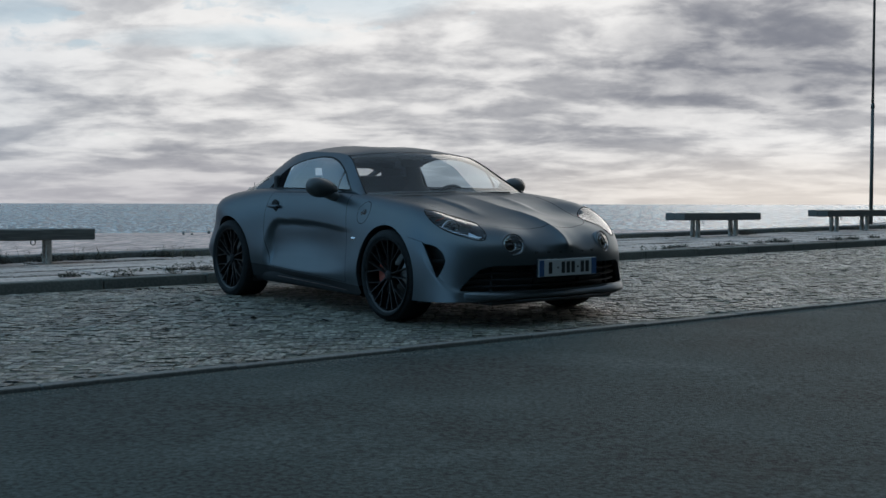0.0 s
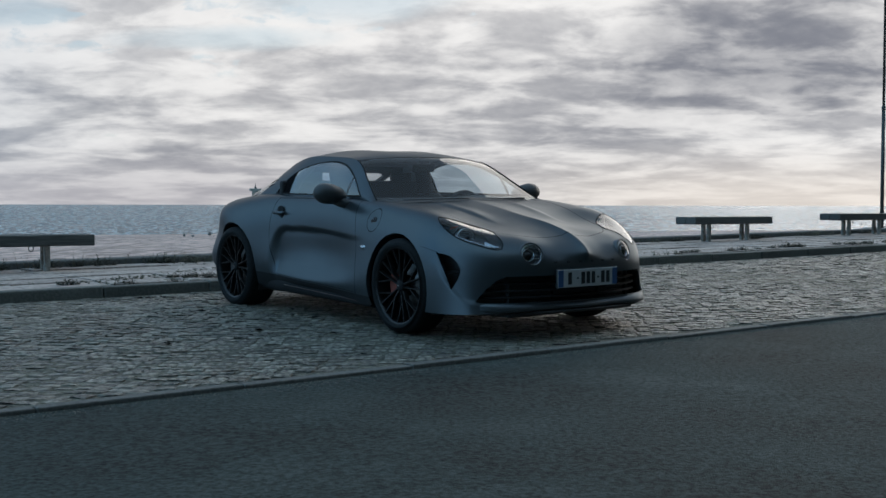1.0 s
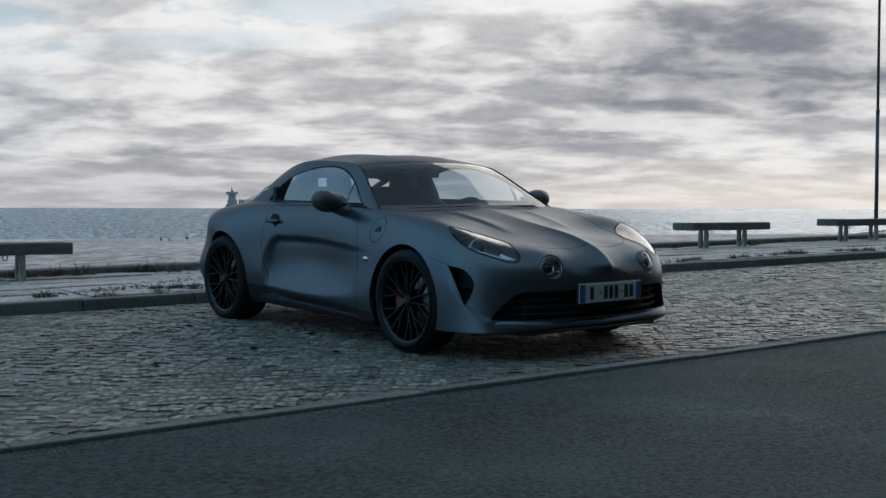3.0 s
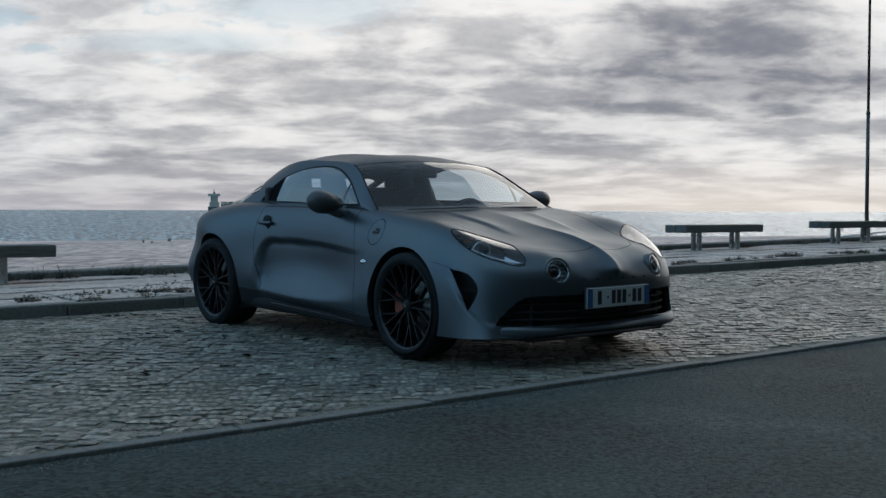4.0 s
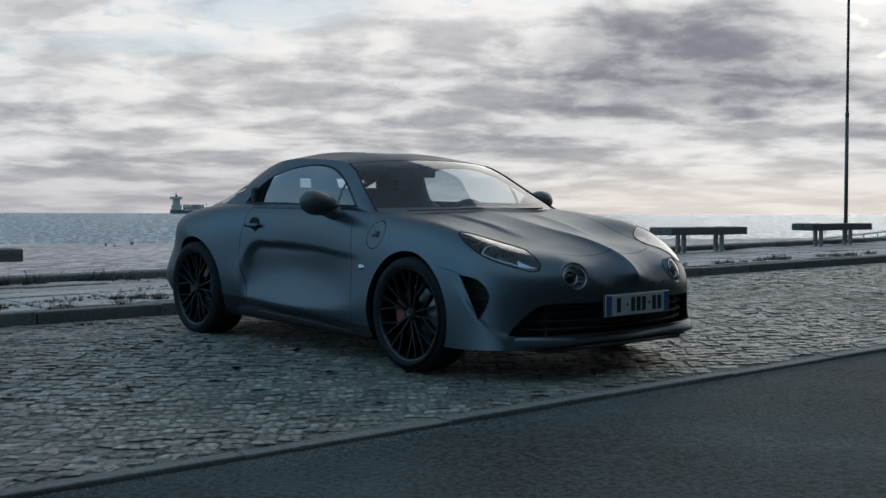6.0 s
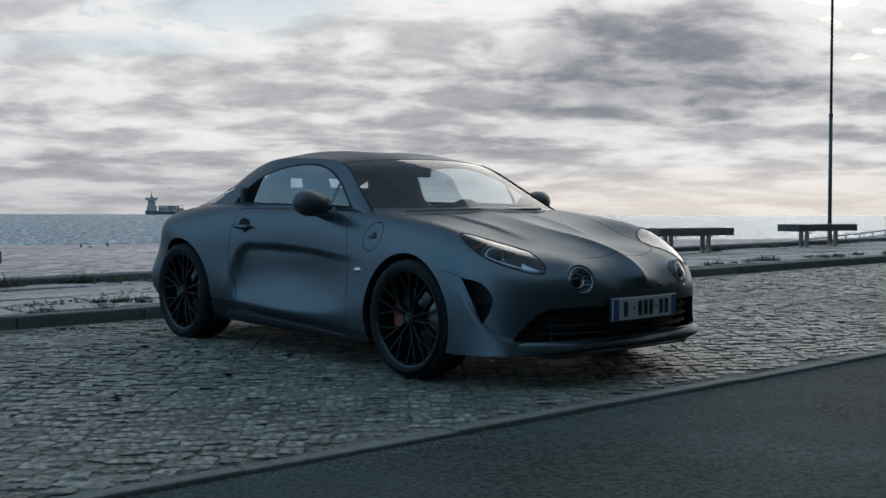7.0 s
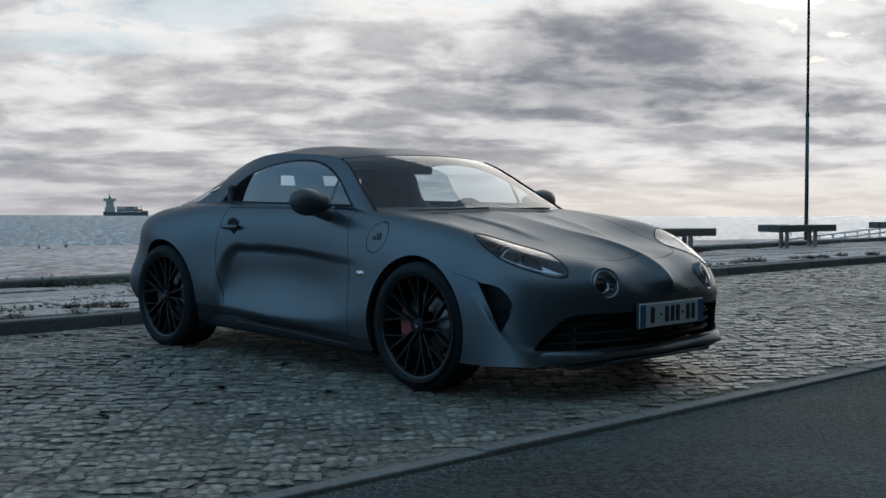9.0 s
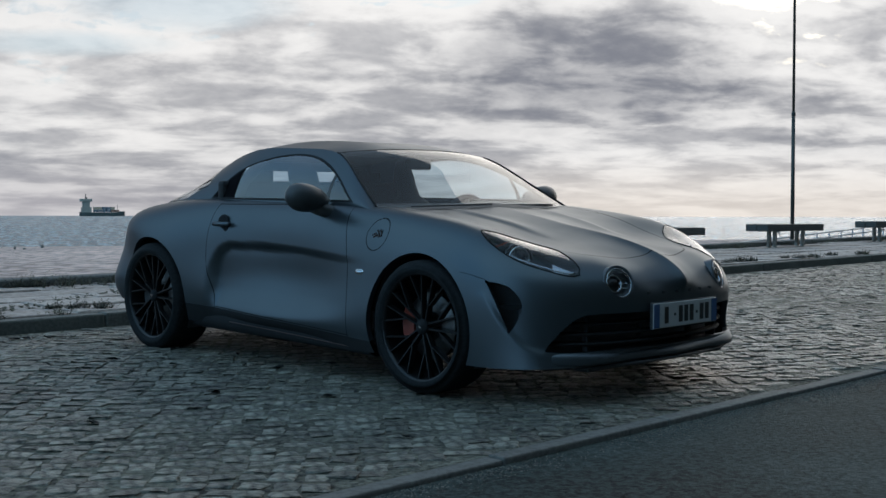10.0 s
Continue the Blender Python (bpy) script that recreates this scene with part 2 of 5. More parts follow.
def data_object(name, verts, faces, materials, parent=None, label="", smooth=False):
    me = bpy.data.meshes.new(name)
    me.from_pydata([tuple(v) for v in verts], [], faces)
    for m in (materials if isinstance(materials, (list, tuple)) else (materials,)):
        me.materials.append(m)
    if smooth:
        me.polygons.foreach_set("use_smooth", [True] * len(me.polygons))
    ob = new(name, me)
    if parent is not None:
        ob.parent = parent
    if label:
        ob["label"] = label
    return ob


def box(bm, x0, x1, y0, y1, z0, z1, bevel=0.0, m=None, segments=2):
    r = bmesh.ops.create_cube(bm, size=1)
    mm = Matrix.Translation(((x0 + x1) / 2, (y0 + y1) / 2, (z0 + z1) / 2)) @ Matrix.Diagonal((x1 - x0, y1 - y0, z1 - z0, 1))
    bmesh.ops.transform(bm, matrix=mm, verts=r["verts"])
    vs = r["verts"]
    if bevel:
        es = list({e for v in vs for e in v.link_edges})
        q = bmesh.ops.bevel(bm, geom=es, offset=bevel, segments=segments, profile=0.5, affect="EDGES")
        vs = list({v for f in q["faces"] for v in f.verts} | {v for v in vs if v.is_valid})
    if m is not None:
        bmesh.ops.transform(bm, matrix=m, verts=[v for v in vs if v.is_valid])
    return vs


def tube(bm, pts, radius, sides=8, closed=False, caps=True):
    """A round bar along points; radius a number or one for each point."""
    pts = [Vector(p) for p in pts]
    n = len(pts)
    rad = radius if isinstance(radius, (list, tuple)) else [radius] * n
    rings, ref = [], None
    for i, p in enumerate(pts):
        a = pts[(i - 1) % n] if closed or i else pts[0]
        b = pts[(i + 1) % n] if closed or i < n - 1 else pts[-1]
        d = (b - a).normalized()
        if ref is None:
            ref = d.orthogonal().normalized()
        ref = (ref - d * ref.dot(d)).normalized()
        s = d.cross(ref)
        rings.append([bm.verts.new(p + rad[i] * (math.cos(2 * math.pi * j / sides) * ref + math.sin(2 * math.pi * j / sides) * s)) for j in range(sides)])
    for i in range(n if closed else n - 1):
        r0, r1 = rings[i], rings[(i + 1) % n]
        for j in range(sides):
            bm.faces.new((r0[j], r0[(j + 1) % sides], r1[(j + 1) % sides], r1[j]))
    if caps and not closed:
        bm.faces.new(rings[0][::-1])
        bm.faces.new(rings[-1])


def lathe(bm, profile, sides=48, m=Matrix(), closed=False):
    """Turns (radius, offset) points round the local y axis."""
    rings = []
    for r, o in profile:
        rings.append([bm.verts.new(m @ Vector((r * math.cos(2 * math.pi * j / sides), o, r * math.sin(2 * math.pi * j / sides)))) for j in range(sides)])
    for i in range(len(rings) if closed else len(rings) - 1):
        r0, r1 = rings[i], rings[(i + 1) % len(rings)]
        for j in range(sides):
            bm.faces.new((r0[j], r1[j], r1[(j + 1) % sides], r0[(j + 1) % sides]))
    return rings


# ---------------------------------------------------------------- the lie of the land
ROAD_DIR = radians(38.3)
AX, AY = math.cos(ROAD_DIR), math.sin(ROAD_DIR)
ORIGIN = Vector((-0.482, 6.765))


def rise(s, p):
    return 0.012 * (40 * math.tanh(s / 40) + 12 * math.tanh(p / 12))


def lay(s, p, h=0.0):
    """World place: s along the road, p from the road's edge towards the sea, h over the ground."""
    return Vector((ORIGIN.x + s * AX - p * AY, ORIGIN.y + s * AY + p * AX, rise(s, p) + h))


def ground_at(x, y):
    d = Vector((x, y)) - ORIGIN
    return rise(d.x * AX + d.y * AY, -d.x * AY + d.y * AX)


def strip(name, s_list, profile, material, label, closed=False, smooth=False):
    """A long piece of the setting with a cross-section of (p, h) points."""
    verts, faces, n = [], [], len(profile)
    for s in s_list:
        for p, h in profile:
            verts.append(lay(s, p, h))
    for i in range(len(s_list) - 1):
        for j in range(n if closed else n - 1):
            a, b = i * n + j, i * n + (j + 1) % n
            faces.append((a, a + n, b + n, b))
    ob = data_object(name, verts, faces, material, smooth=smooth)
    tagged(ob, label, "ground", kind="structure")
    return ob


S_ALL = [-1500, -400, -120, -60, -30, -20] + [-14 + i for i in range(60)] + [60, 90, 150, 400, 1500]
KERB_P, PROM_P, WALL_P = 4.78, 4.94, 7.55

# ---------------------------------------------------------------- road, bay bed, beach, sea
road = strip("road", S_ALL, [(-9, -0.03), (-6, 0.0), (-3.5, 0.006), (-1.5, 0.0), (-0.5, -0.008), (0.0, -0.012)], ASPHALT, "worn dark grey asphalt road beside a cobbled parking bay")
bay_bed = strip("bay_bed", S_ALL, [(0.0, -0.05), (0.1, -0.001), (1.5, -0.001), (3.2, -0.001), (KERB_P + 0.02, -0.001)], JOINT, "sandy dirt between the granite setts of the bay")
land = strip("ground", S_ALL, [(-1500, -0.4), (-40, -0.1), (-9, -0.05)], EARTH, "dry bare earth beyond the road")

# unseen dark walls, added to block low sky and darken the car's reflections
BLOCKER = mat("dark_blocker", (0.03, 0.036, 0.026), 0.95, vary=0.6, grain=3, stain=0.4, bump=1.0, depth=0.2)
bank = strip("bank", [-22 + 2 * i for i in range(90)], [(-12.0, -0.3), (-12.5, 3.0), (-12.8, 6.0), (-13.4, 19.0), (-22, 19.5), (-24, -0.5)], BLOCKER, "unseen dark green wall added across the road to block low sky")
bank_end = strip("bank_end", [-24, -22.6, -22.4, -22.2, -22.0], [(-12.0, -0.3), (-11.9, 8.5), (-6, 9.0), (0, 8.3), (4.5, 8.0), (6.0, -0.3)], BLOCKER, "unseen dark green wall added behind the camera to block low sky")

SEA_Z = -2.25
SHORE_A, SHORE_B = Vector((-46.0, 112.0)), Vector((54.0, 150.0))


def beach():
    """Sand falling from the low wall to the water."""
    verts, faces, cols = [], [], 41
    us = [-14 + 28 * i / 240 for i in range(241)]
    for u in us:
        shore = SHORE_A + (SHORE_B - SHORE_A) * u
        top = lay(u * 95 + 8, WALL_P + 0.1, -0.02)
        for j in range(cols):
            f = j / (cols - 1) * 1.2
            q = Vector((top.x, top.y)).lerp(shore, f)
            fall = min(f, 1.0) ** 0.75
            z = (top.z - 0.05) * (1 - fall) + SEA_Z * fall - max(0, f - 1) * 8
            z += 0.10 * noise.noise((q.x * 0.22, q.y * 0.22, 0)) * min(1, f * 4) * (1.1 - min(f, 1))
            verts.append((q.x, q.y, z))
    for i in range(len(us) - 1):
        for j in range(cols - 1):
            a = i * cols + j
            faces.append((a, a + cols, a + cols + 1, a + 1))
    return tagged(data_object("beach", verts, faces, SAND, smooth=True), "wide pale sand beach sloping to the sea", "beach", kind="structure")


beach()
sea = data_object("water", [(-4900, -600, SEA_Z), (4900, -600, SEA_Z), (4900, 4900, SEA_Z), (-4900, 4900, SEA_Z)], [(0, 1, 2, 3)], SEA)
tagged(sea, "calm blue-grey sea reaching to the horizon", "sea", kind="structure")

# ---------------------------------------------------------------- the flush kerb at the road, the raised kerb, promenade, low wall


def kerb_stone(length, width, height, r, name):
    bm = bmesh.new()
    box(bm, 0.004, length - 0.004, 0, width, -0.15, height, r)
    me = bpy.data.meshes.new(name)
    bm.to_mesh(me)
    bm.free()
    return me


def row_of_stones(parent_name, label, p, length, width, height, s0, s1, r, material):
    base = data_object(parent_name, [lay(s, q, -0.1) for s in (s0, s1) for q in (p + 0.01, p + width - 0.01)], [(0, 2, 3, 1)], JOINT)
    tagged(base, label, "kerb", kind="structure")
    mesh = kerb_stone(length, width, height, r, "kerb_stone")
    mesh.materials.append(material)
    rng = random.Random(3)
    s = s0
    while s < s1:
        a, b = lay(s, p), lay(s + length, p)
        o = new("kerb_stone", mesh)
        yaw = math.atan2(b.y - a.y, b.x - a.x) + radians(rng.uniform(-0.15, 0.15))
        pitch = -math.atan2(b.z - a.z, length)
        o.matrix_world = Matrix.Translation(a + Vector((0, 0, rng.uniform(-0.004, 0.004)))) @ Euler((0, pitch, yaw)).to_matrix().to_4x4()
        o.parent = base
        s += length
    return base


row_of_stones("road_edging", "low grey concrete edging between asphalt and setts", -0.01, 1.0, 0.085, 0.010, -8, 40, 0.008, EDGING)
row_of_stones("promenade_kerb", "raised grey concrete kerb along the promenade", KERB_P, 1.0, 0.15, 0.098, -10, 50, 0.015, KERB)
promenade_bed = strip("promenade_bed", S_ALL, [(KERB_P + 0.1, -0.1), (KERB_P + 0.14, 0.078), (6.2, 0.078), (WALL_P + 0.02, 0.078)], JOINT, "dirt bed under the promenade paving")
low_wall = strip("low_wall", S_ALL, [(WALL_P, -0.1), (WALL_P, 0.153), (WALL_P + 0.015, 0.168), (WALL_P + 0.26, 0.168), (WALL_P + 0.27, -0.4)], WALLC, "low dark concrete border wall before the beach")


def promenade():
    """Pale slabs in uneven rows, each a piece of its own near the camera."""
    rng = random.Random(11)
    pave = data_object("pavement", [lay(s, p, 0.07) for s in (-12, 50) for p in (PROM_P + 0.02, WALL_P - 0.02)], [(0, 2, 3, 1)], JOINT)
    tagged(pave, "weathered pale concrete slab paving with weeds in the joints", "pavement", kind="structure")
    size_p, rows = 0.5, 5
    size_p = (WALL_P - PROM_P - 0.02) / rows
    meshes = []
    for i in range(6):
        bm = bmesh.new()
        box(bm, 0.006, 0.744, 0.006, size_p - 0.006, 0.0, 0.04, 0.006, segments=1)
        for v in bm.verts:
            if v.co.z > 0.02:
                v.co.z += rng.uniform(-0.005, 0.005)
        me = bpy.data.meshes.new("slab")
        bm.to_mesh(me)
        bm.free()
        me.materials.append(SLAB)
        meshes.append(me)
    far_v, far_f = [], []
    for r in range(rows):
        s = -12 + rng.uniform(0, 0.7)
        while s < 50:
            a = lay(s, PROM_P + 0.01 + r * size_p, 0.062 + rng.uniform(-0.006, 0.006))
            near = -3.0 < s < 26.0
            me = rng.choice(meshes)
            tilt = Euler((rng.uniform(-0.006, 0.006), -0.012 + rng.uniform(-0.005, 0.005), ROAD_DIR + rng.uniform(-0.008, 0.008)))
            m = Matrix.Translation(a) @ tilt.to_matrix().to_4x4()
            if near:
                o = new("slab", me)
                o.matrix_world = m
                o.parent = pave
            else:
                k = len(far_v)
                far_v += [m @ v.co for v in me.vertices]
                far_f += [tuple(k + i for i in f.vertices) for f in me.polygons]
            s += 0.75
    rest = data_object("slabs", far_v, far_f, SLAB, pave)
    rest["kind"] = "stuff"


promenade()

# ---------------------------------------------------------------- benches, pole, rail, ship


def bench(level_s, p, length, angle_label):
    ob = new("bench", None)
    c = lay(level_s, p, 0.1)
    ob.matrix_world = Matrix.Translation(c) @ Matrix.Rotation(ROAD_DIR, 4, "Z")
    tagged(ob, angle_label, "bench", "benches along the promenade")
    h, rng = 0.385, random.Random(int(level_s * 10) + 5)
    for y in (-0.21, 0.005):
        bm = bmesh.new()
        box(bm, -length / 2 - rng.uniform(0, 0.01), length / 2, y, y + 0.205, h - 0.118, h, 0.014)
        bmesh.ops.subdivide_edges(bm, edges=[e for e in bm.edges if abs(e.verts[0].co.x - e.verts[1].co.x) > 1], cuts=10)
        for v in bm.verts:
            v.co.z += 0.006 * noise.noise((v.co.x * 2.3, y * 9, level_s))
            v.co.y += 0.004 * noise.noise((v.co.x * 3.1, 4 + y * 7, level_s))
        part("plank", bm, WOOD, ob, "thick dark weathered wooden plank")
    for x in (-length / 2 + 0.48, length / 2 - 0.46):
        for y in (-0.055, 0.055):
            bm = bmesh.new()
            box(bm, x - 0.03, x + 0.03, y - 0.028, y + 0.028, -0.08, h - 0.117, 0.008)
            part("leg", bm, LEG, ob, "pale rust-stained concrete post")
    for x in (-0.32, 0.33):
        bm = bmesh.new()
        tube(bm, [(x + 0.025 * math.sin(a), -0.05, h - 0.118 - 0.022 + 0.032 * math.cos(a)) for a in [i * 2 * math.pi / 14 for i in range(14)]], 0.005, 6, closed=True)
        part("ring", bm, IRON, ob, "thin iron ring under the seat")
    return ob


bench(-0.31, 7.05, 1.9, "long low bench of dark planks on pale posts")
bench(11.03, 7.12, 1.87, "long low bench of dark planks on pale posts")
bench(14.74, 7.12, 1.87, "long low plank bench in front of a green pole")
bench(18.7, 7.15, 1.9, "far low plank bench beside a pale handrail")


def pole():
    ob = new("flag_pole", None)
    base = Vector((8.10, 24.6, ground_at(8.10, 24.6) - 0.25))
    ob.matrix_world = Matrix.Translation(base)
    tagged(ob, "tall thin dark green tapered steel pole behind a bench", "pole")
    for name, z0, z1, r0, r1 in (("lower_tube", 0.0, 2.85, 0.04, 0.035), ("upper_tube", 2.85, 10.5, 0.028, 0.018)):
        bm = bmesh.new()
        tube(bm, [(0, 0, z0), (0, 0, z1)], [r0, r1], 16)
        part(name, bm, POLE, ob, smooth=True)
    bm = bmesh.new()
    lathe(bm, [(0.035, 2.80), (0.040, 2.81), (0.040, 2.87), (0.028, 2.90)], 16, Matrix.Rotation(radians(90), 4, "X"))
    part("collar", bm, POLE, ob, smooth=True)
    bm = bmesh.new()
    box(bm, -0.09, 0.09, -0.09, 0.09, 0.0, 0.02, 0.004)
    part("base_plate", bm, IRON, ob)


pole()


def handrail():
    ob = new("handrail", None)
    tagged(ob, "pale painted tube handrail leading down to the beach", "handrail")
    pts = [lay(17.4 + i * 0.85, 9.9 + i * 0.12, -0.43 + 0.019 * i) for i in range(16)]
    for h in (0.30, 0.42):
        bm = bmesh.new()
        tube(bm, [q + Vector((0, 0, h)) for q in pts], 0.022, 8)
        part("rail", bm, RAILM, ob, smooth=True)
    for q in pts:
        bm = bmesh.new()
        tube(bm, [q + Vector((0, 0, -0.4)), q + Vector((0, 0, 0.43))], 0.022, 8)
        part("post", bm, RAILM, ob, smooth=True)


handrail()
HULL = mat("ship_hull", (0.06, 0.075, 0.07), 0.6, vary=0.3, grain=0.3, stain=0.05, bump=0)
SHIPW = mat("ship_white", (0.31, 0.28, 0.235), 0.6, vary=0.2, grain=0.3, stain=0.1, bump=0)
BOXA = mat("rust_container", (0.32, 0.17, 0.12), 0.7, vary=0.3, grain=0.5, stain=0.1, bump=0)
BOXB = mat("tan_container", (0.45, 0.34, 0.24), 0.7, vary=0.3, grain=0.5, stain=0.1, bump=0)
BOXC = mat("slate_container", (0.14, 0.16, 0.18), 0.7, vary=0.3, grain=0.5, stain=0.1, bump=0)


def ship():
    ob = new("container_ship", None)
    dist = 3300.0
    ob.matrix_world = Matrix.Translation((-1.1 - 0.1875 * dist, 2.8 + 0.982 * dist, SEA_Z)) @ Matrix.Rotation(radians(11 + 8), 4, "Z") @ Matrix.Diagonal((1.1, 1.1, 1.22, 1))
    tagged(ob, "distant dark container ship with a pale bridge", "ship")
    bm = bmesh.new()
    n, ring = 21, []
    for i in range(n):
        x = -54 + 108 * i / (n - 1)
        w = 9 * min(1, (1 - max(0, (x - 30) / 24.5) ** 2) ** 0.5 if x > 30 else 1, 0.75 + (x + 54) / 60)
        top = 8.5 + (2.5 if x > 40 else 0) + (1.0 if x < -44 else 0)
        ring.append([bm.verts.new((x + (2 if i == n - 1 else 0), y, z)) for y, z in ((-w, top), (-w * 0.92, 0), (-w * 0.7, -4), (w * 0.7, -4), (w * 0.92, 0), (w, top))])
    for i in range(n - 1):
        for j in range(6):
            bm.faces.new((ring[i][j], ring[i][(j + 1) % 6], ring[i + 1][(j + 1) % 6], ring[i + 1][j]))
    bm.faces.new(ring[0])
    bm.faces.new(ring[-1][::-1])
    part("hull", bm, HULL, ob)
    bm = bmesh.new()
    box(bm, -50, -26, -8, 8, 8, 20, 0.3)
    box(bm, -47, -30, -8, 8, 20, 33, 0.3)
    part("superstructure", bm, SHIPW, ob, "pale grey ship superstructure")
    bm = bmesh.new()
    box(bm, -53, -25, -11, 11, 33, 39, 0.3)
    part("bridge", bm, SHIPW, ob)
    bm = bmesh.new()
    tube(bm, [(-39, 0, 39), (-39, 0, 51)], [1.6, 0.5], 8)
    box(bm, -41, -36, -2, 2, 39, 43, 0.2)
    part("mast", bm, HULL, ob)
    bm = bmesh.new()
    tube(bm, [(38, 0, 9), (38, 0, 26)], [0.7, 0.4], 6)
    part("mast", bm, HULL, ob)
    rng = random.Random(5)
    for i in range(6):
        for j in range(2 if i < 5 else 1):
            bm = bmesh.new()
            box(bm, -21 + i * 10.5, -11.5 + i * 10.5, -8, 8, 9 + j * 6, 14.8 + j * 6, 0.1)
            part("container_stack", bm, rng.choice((BOXA, BOXB, BOXC)), ob)


ship()

# ---------------------------------------------------------------- the car

def paint_mat():
    m = bpy.data.materials.new("matt_grey_paint")
    m.use_nodes = True
    k = Net(m.node_tree)
    co = k.node("ShaderNodeTexCoord").outputs["Object"]
    flake = k.noise(co, 900, 2, 0.5)
    dust = k.noise(co, 3.0, 5, 0.6)
    s = k.node("ShaderNodeBsdfPrincipled")
    k.put(s.inputs["Base Color"], k.mix(flake, (0.078, 0.094, 0.105), (0.114, 0.133, 0.146)))
    s.inputs["Metallic"].default_value = 0.8
    k.put(s.inputs["Roughness"], k.ramp(dust, 0.3, 0.7, 0.31, 0.37))
    s.inputs["Specular Tint"].default_value = (0.45, 0.46, 0.47, 1)
    s.inputs["Specular IOR Level"].default_value = 0.5
    out = k.node("ShaderNodeOutputMaterial")
    k.put(out.inputs[0], s.outputs[0])
    return m


PAINT = paint_mat()
GAP = mat("shut_line_black", (0.022, 0.023, 0.024), 0.8, vary=0.1, bump=0, spec=0.12)
RECESS = mat("deep_black_recess", (0.005, 0.005, 0.006), 0.9, vary=0.1, bump=0, spec=0.03)
BLACKG = mat("gloss_black_trim", (0.006, 0.006, 0.007), 0.18, vary=0.1, bump=0)
BLACKM = mat("matt_black_plastic", (0.034, 0.037, 0.039), 0.6, vary=0.2, grain=120, bump=0.2, depth=0.001)
RUBBER = mat("tyre_rubber", (0.017, 0.019, 0.020), 0.85, vary=0.5, grain=60, stain=6, bump=0.3, depth=0.001, spec=0.12)
RIMM = mat("dark_alloy", (0.019, 0.020, 0.021), 0.30, metal=0.6, vary=0.2, bump=0)
STEEL = mat("brake_steel", (0.12, 0.115, 0.11), 0.4, metal=1.0, vary=0.3, grain=80, bump=0.1)
ORANGE = mat("orange_caliper", (0.22, 0.032, 0.016), 0.4, vary=0.15, bump=0)
CHROME = mat("bright_chrome", (0.75, 0.76, 0.78), 0.12, metal=1.0, vary=0.05, bump=0)
CABIN = mat("cabin_black", (0.018, 0.019, 0.021), 0.75, vary=0.25, grain=20, bump=0)
WHITEP = mat("plate_white", (0.42, 0.43, 0.43), 0.4, vary=0.1, grain=30, bump=0)
BLUEP = mat("plate_blue", (0.03, 0.08, 0.19), 0.4, vary=0.1, bump=0)
INK = mat("plate_black", (0.012, 0.012, 0.012), 0.4, vary=0.1, bump=0)
LENSIN = mat("lamp_reflector", (0.45, 0.47, 0.50), 0.22, metal=1.0, vary=0.1, bump=0)
LAMPBLK = mat("lamp_inner_black", (0.05, 0.053, 0.058), 0.35, vary=0.1, bump=0)
LAMPGREY = mat("lamp_inner_grey", (0.085, 0.09, 0.098), 0.4, vary=0.2, bump=0)
AMBER = mat("amber_strip", (0.45, 0.10, 0.05), 0.3, vary=0.1, bump=0)
REDLINE = mat("orange_pinstripe", (0.07, 0.035, 0.03), 0.5, vary=0.1, bump=0)
MIRRORM = mat("mirror_shell", (0.042, 0.046, 0.048), 0.42, vary=0.15, bump=0)
GLASS = glass_mat("window_glass", (0.86, 0.90, 0.91), 0.85)
SIDEGL = glass_mat("tinted_side_glass", (0.60, 0.72, 0.80), 2.4)
LENS = glass_mat("lamp_glass", (0.94, 0.95, 0.96), 0.85)

WB = -2.37          # rear axle
AXLE_Z, ARCH_F, ARCH_R = 0.32, 0.347, 0.362


def spline(ts, vals, q):
    """Natural cubic through values (rows) at ts, read at q."""
    ts, v, q = np.array(ts, float), np.array(vals, float), np.array(q, float)
    n, h = len(ts), np.diff(ts)
    a, b = np.zeros((n, n)), np.zeros_like(v)
    a[0, 0] = a[-1, -1] = 1
    for i in range(1, n - 1):
        a[i, i - 1:i + 2] = h[i - 1], 2 * (h[i - 1] + h[i]), h[i]
        b[i] = 6 * ((v[i + 1] - v[i]) / h[i] - (v[i] - v[i - 1]) / h[i - 1])
    m = np.linalg.solve(a, b)
    i = np.clip(np.searchsorted(ts, q, side="right") - 1, 0, n - 2)
    d, hh = (q - ts[i]), h[i]
    if v.ndim > 1:
        d, hh = d[:, None], hh[:, None]
    s = (v[i + 1] - v[i]) / hh - hh * (2 * m[i] + m[i + 1]) / 6
    return v[i] + d * (s + d * (m[i] / 2 + d * (m[i + 1] - m[i]) / (6 * hh)))


def smooth(x, lo, hi):
    t = min(1.0, max(0.0, (x - lo) / (hi - lo)))
    return t * t * (3 - 2 * t)


# Control lines of the lower body from the nose round the right side to the tail: x forward of the front axle, half width, height.
BOTTOM = [(0.80, 0, .20), (0.785, .30, .20), (0.765, .575, .188), (0.61, .79, .178), (0.41, .868, .174), (0, .872, .17), (-.40, .865, .165), (-.9, .80, .17),
          (-1.4, .78, .18), (-1.85, .81, .19), (WB, .87, .21), (-2.75, .80, .25), (-3.02, .72, .27), (-3.14, .45, .28), (-3.17, 0, .28)]
LOW = [(0.83, 0, .29), (0.815, .30, .29), (0.75, .56, .29), (0.60, .775, .30), (0.40, .875, .30), (0, .895, .33), (-.40, .89, .30), (-.9, .875, .285),
       (-1.4, .87, .29), (-1.85, .865, .32), (WB, .90, .34), (-2.75, .835, .38), (-3.07, .74, .38), (-3.2, .46, .38), (-3.23, 0, .38)]
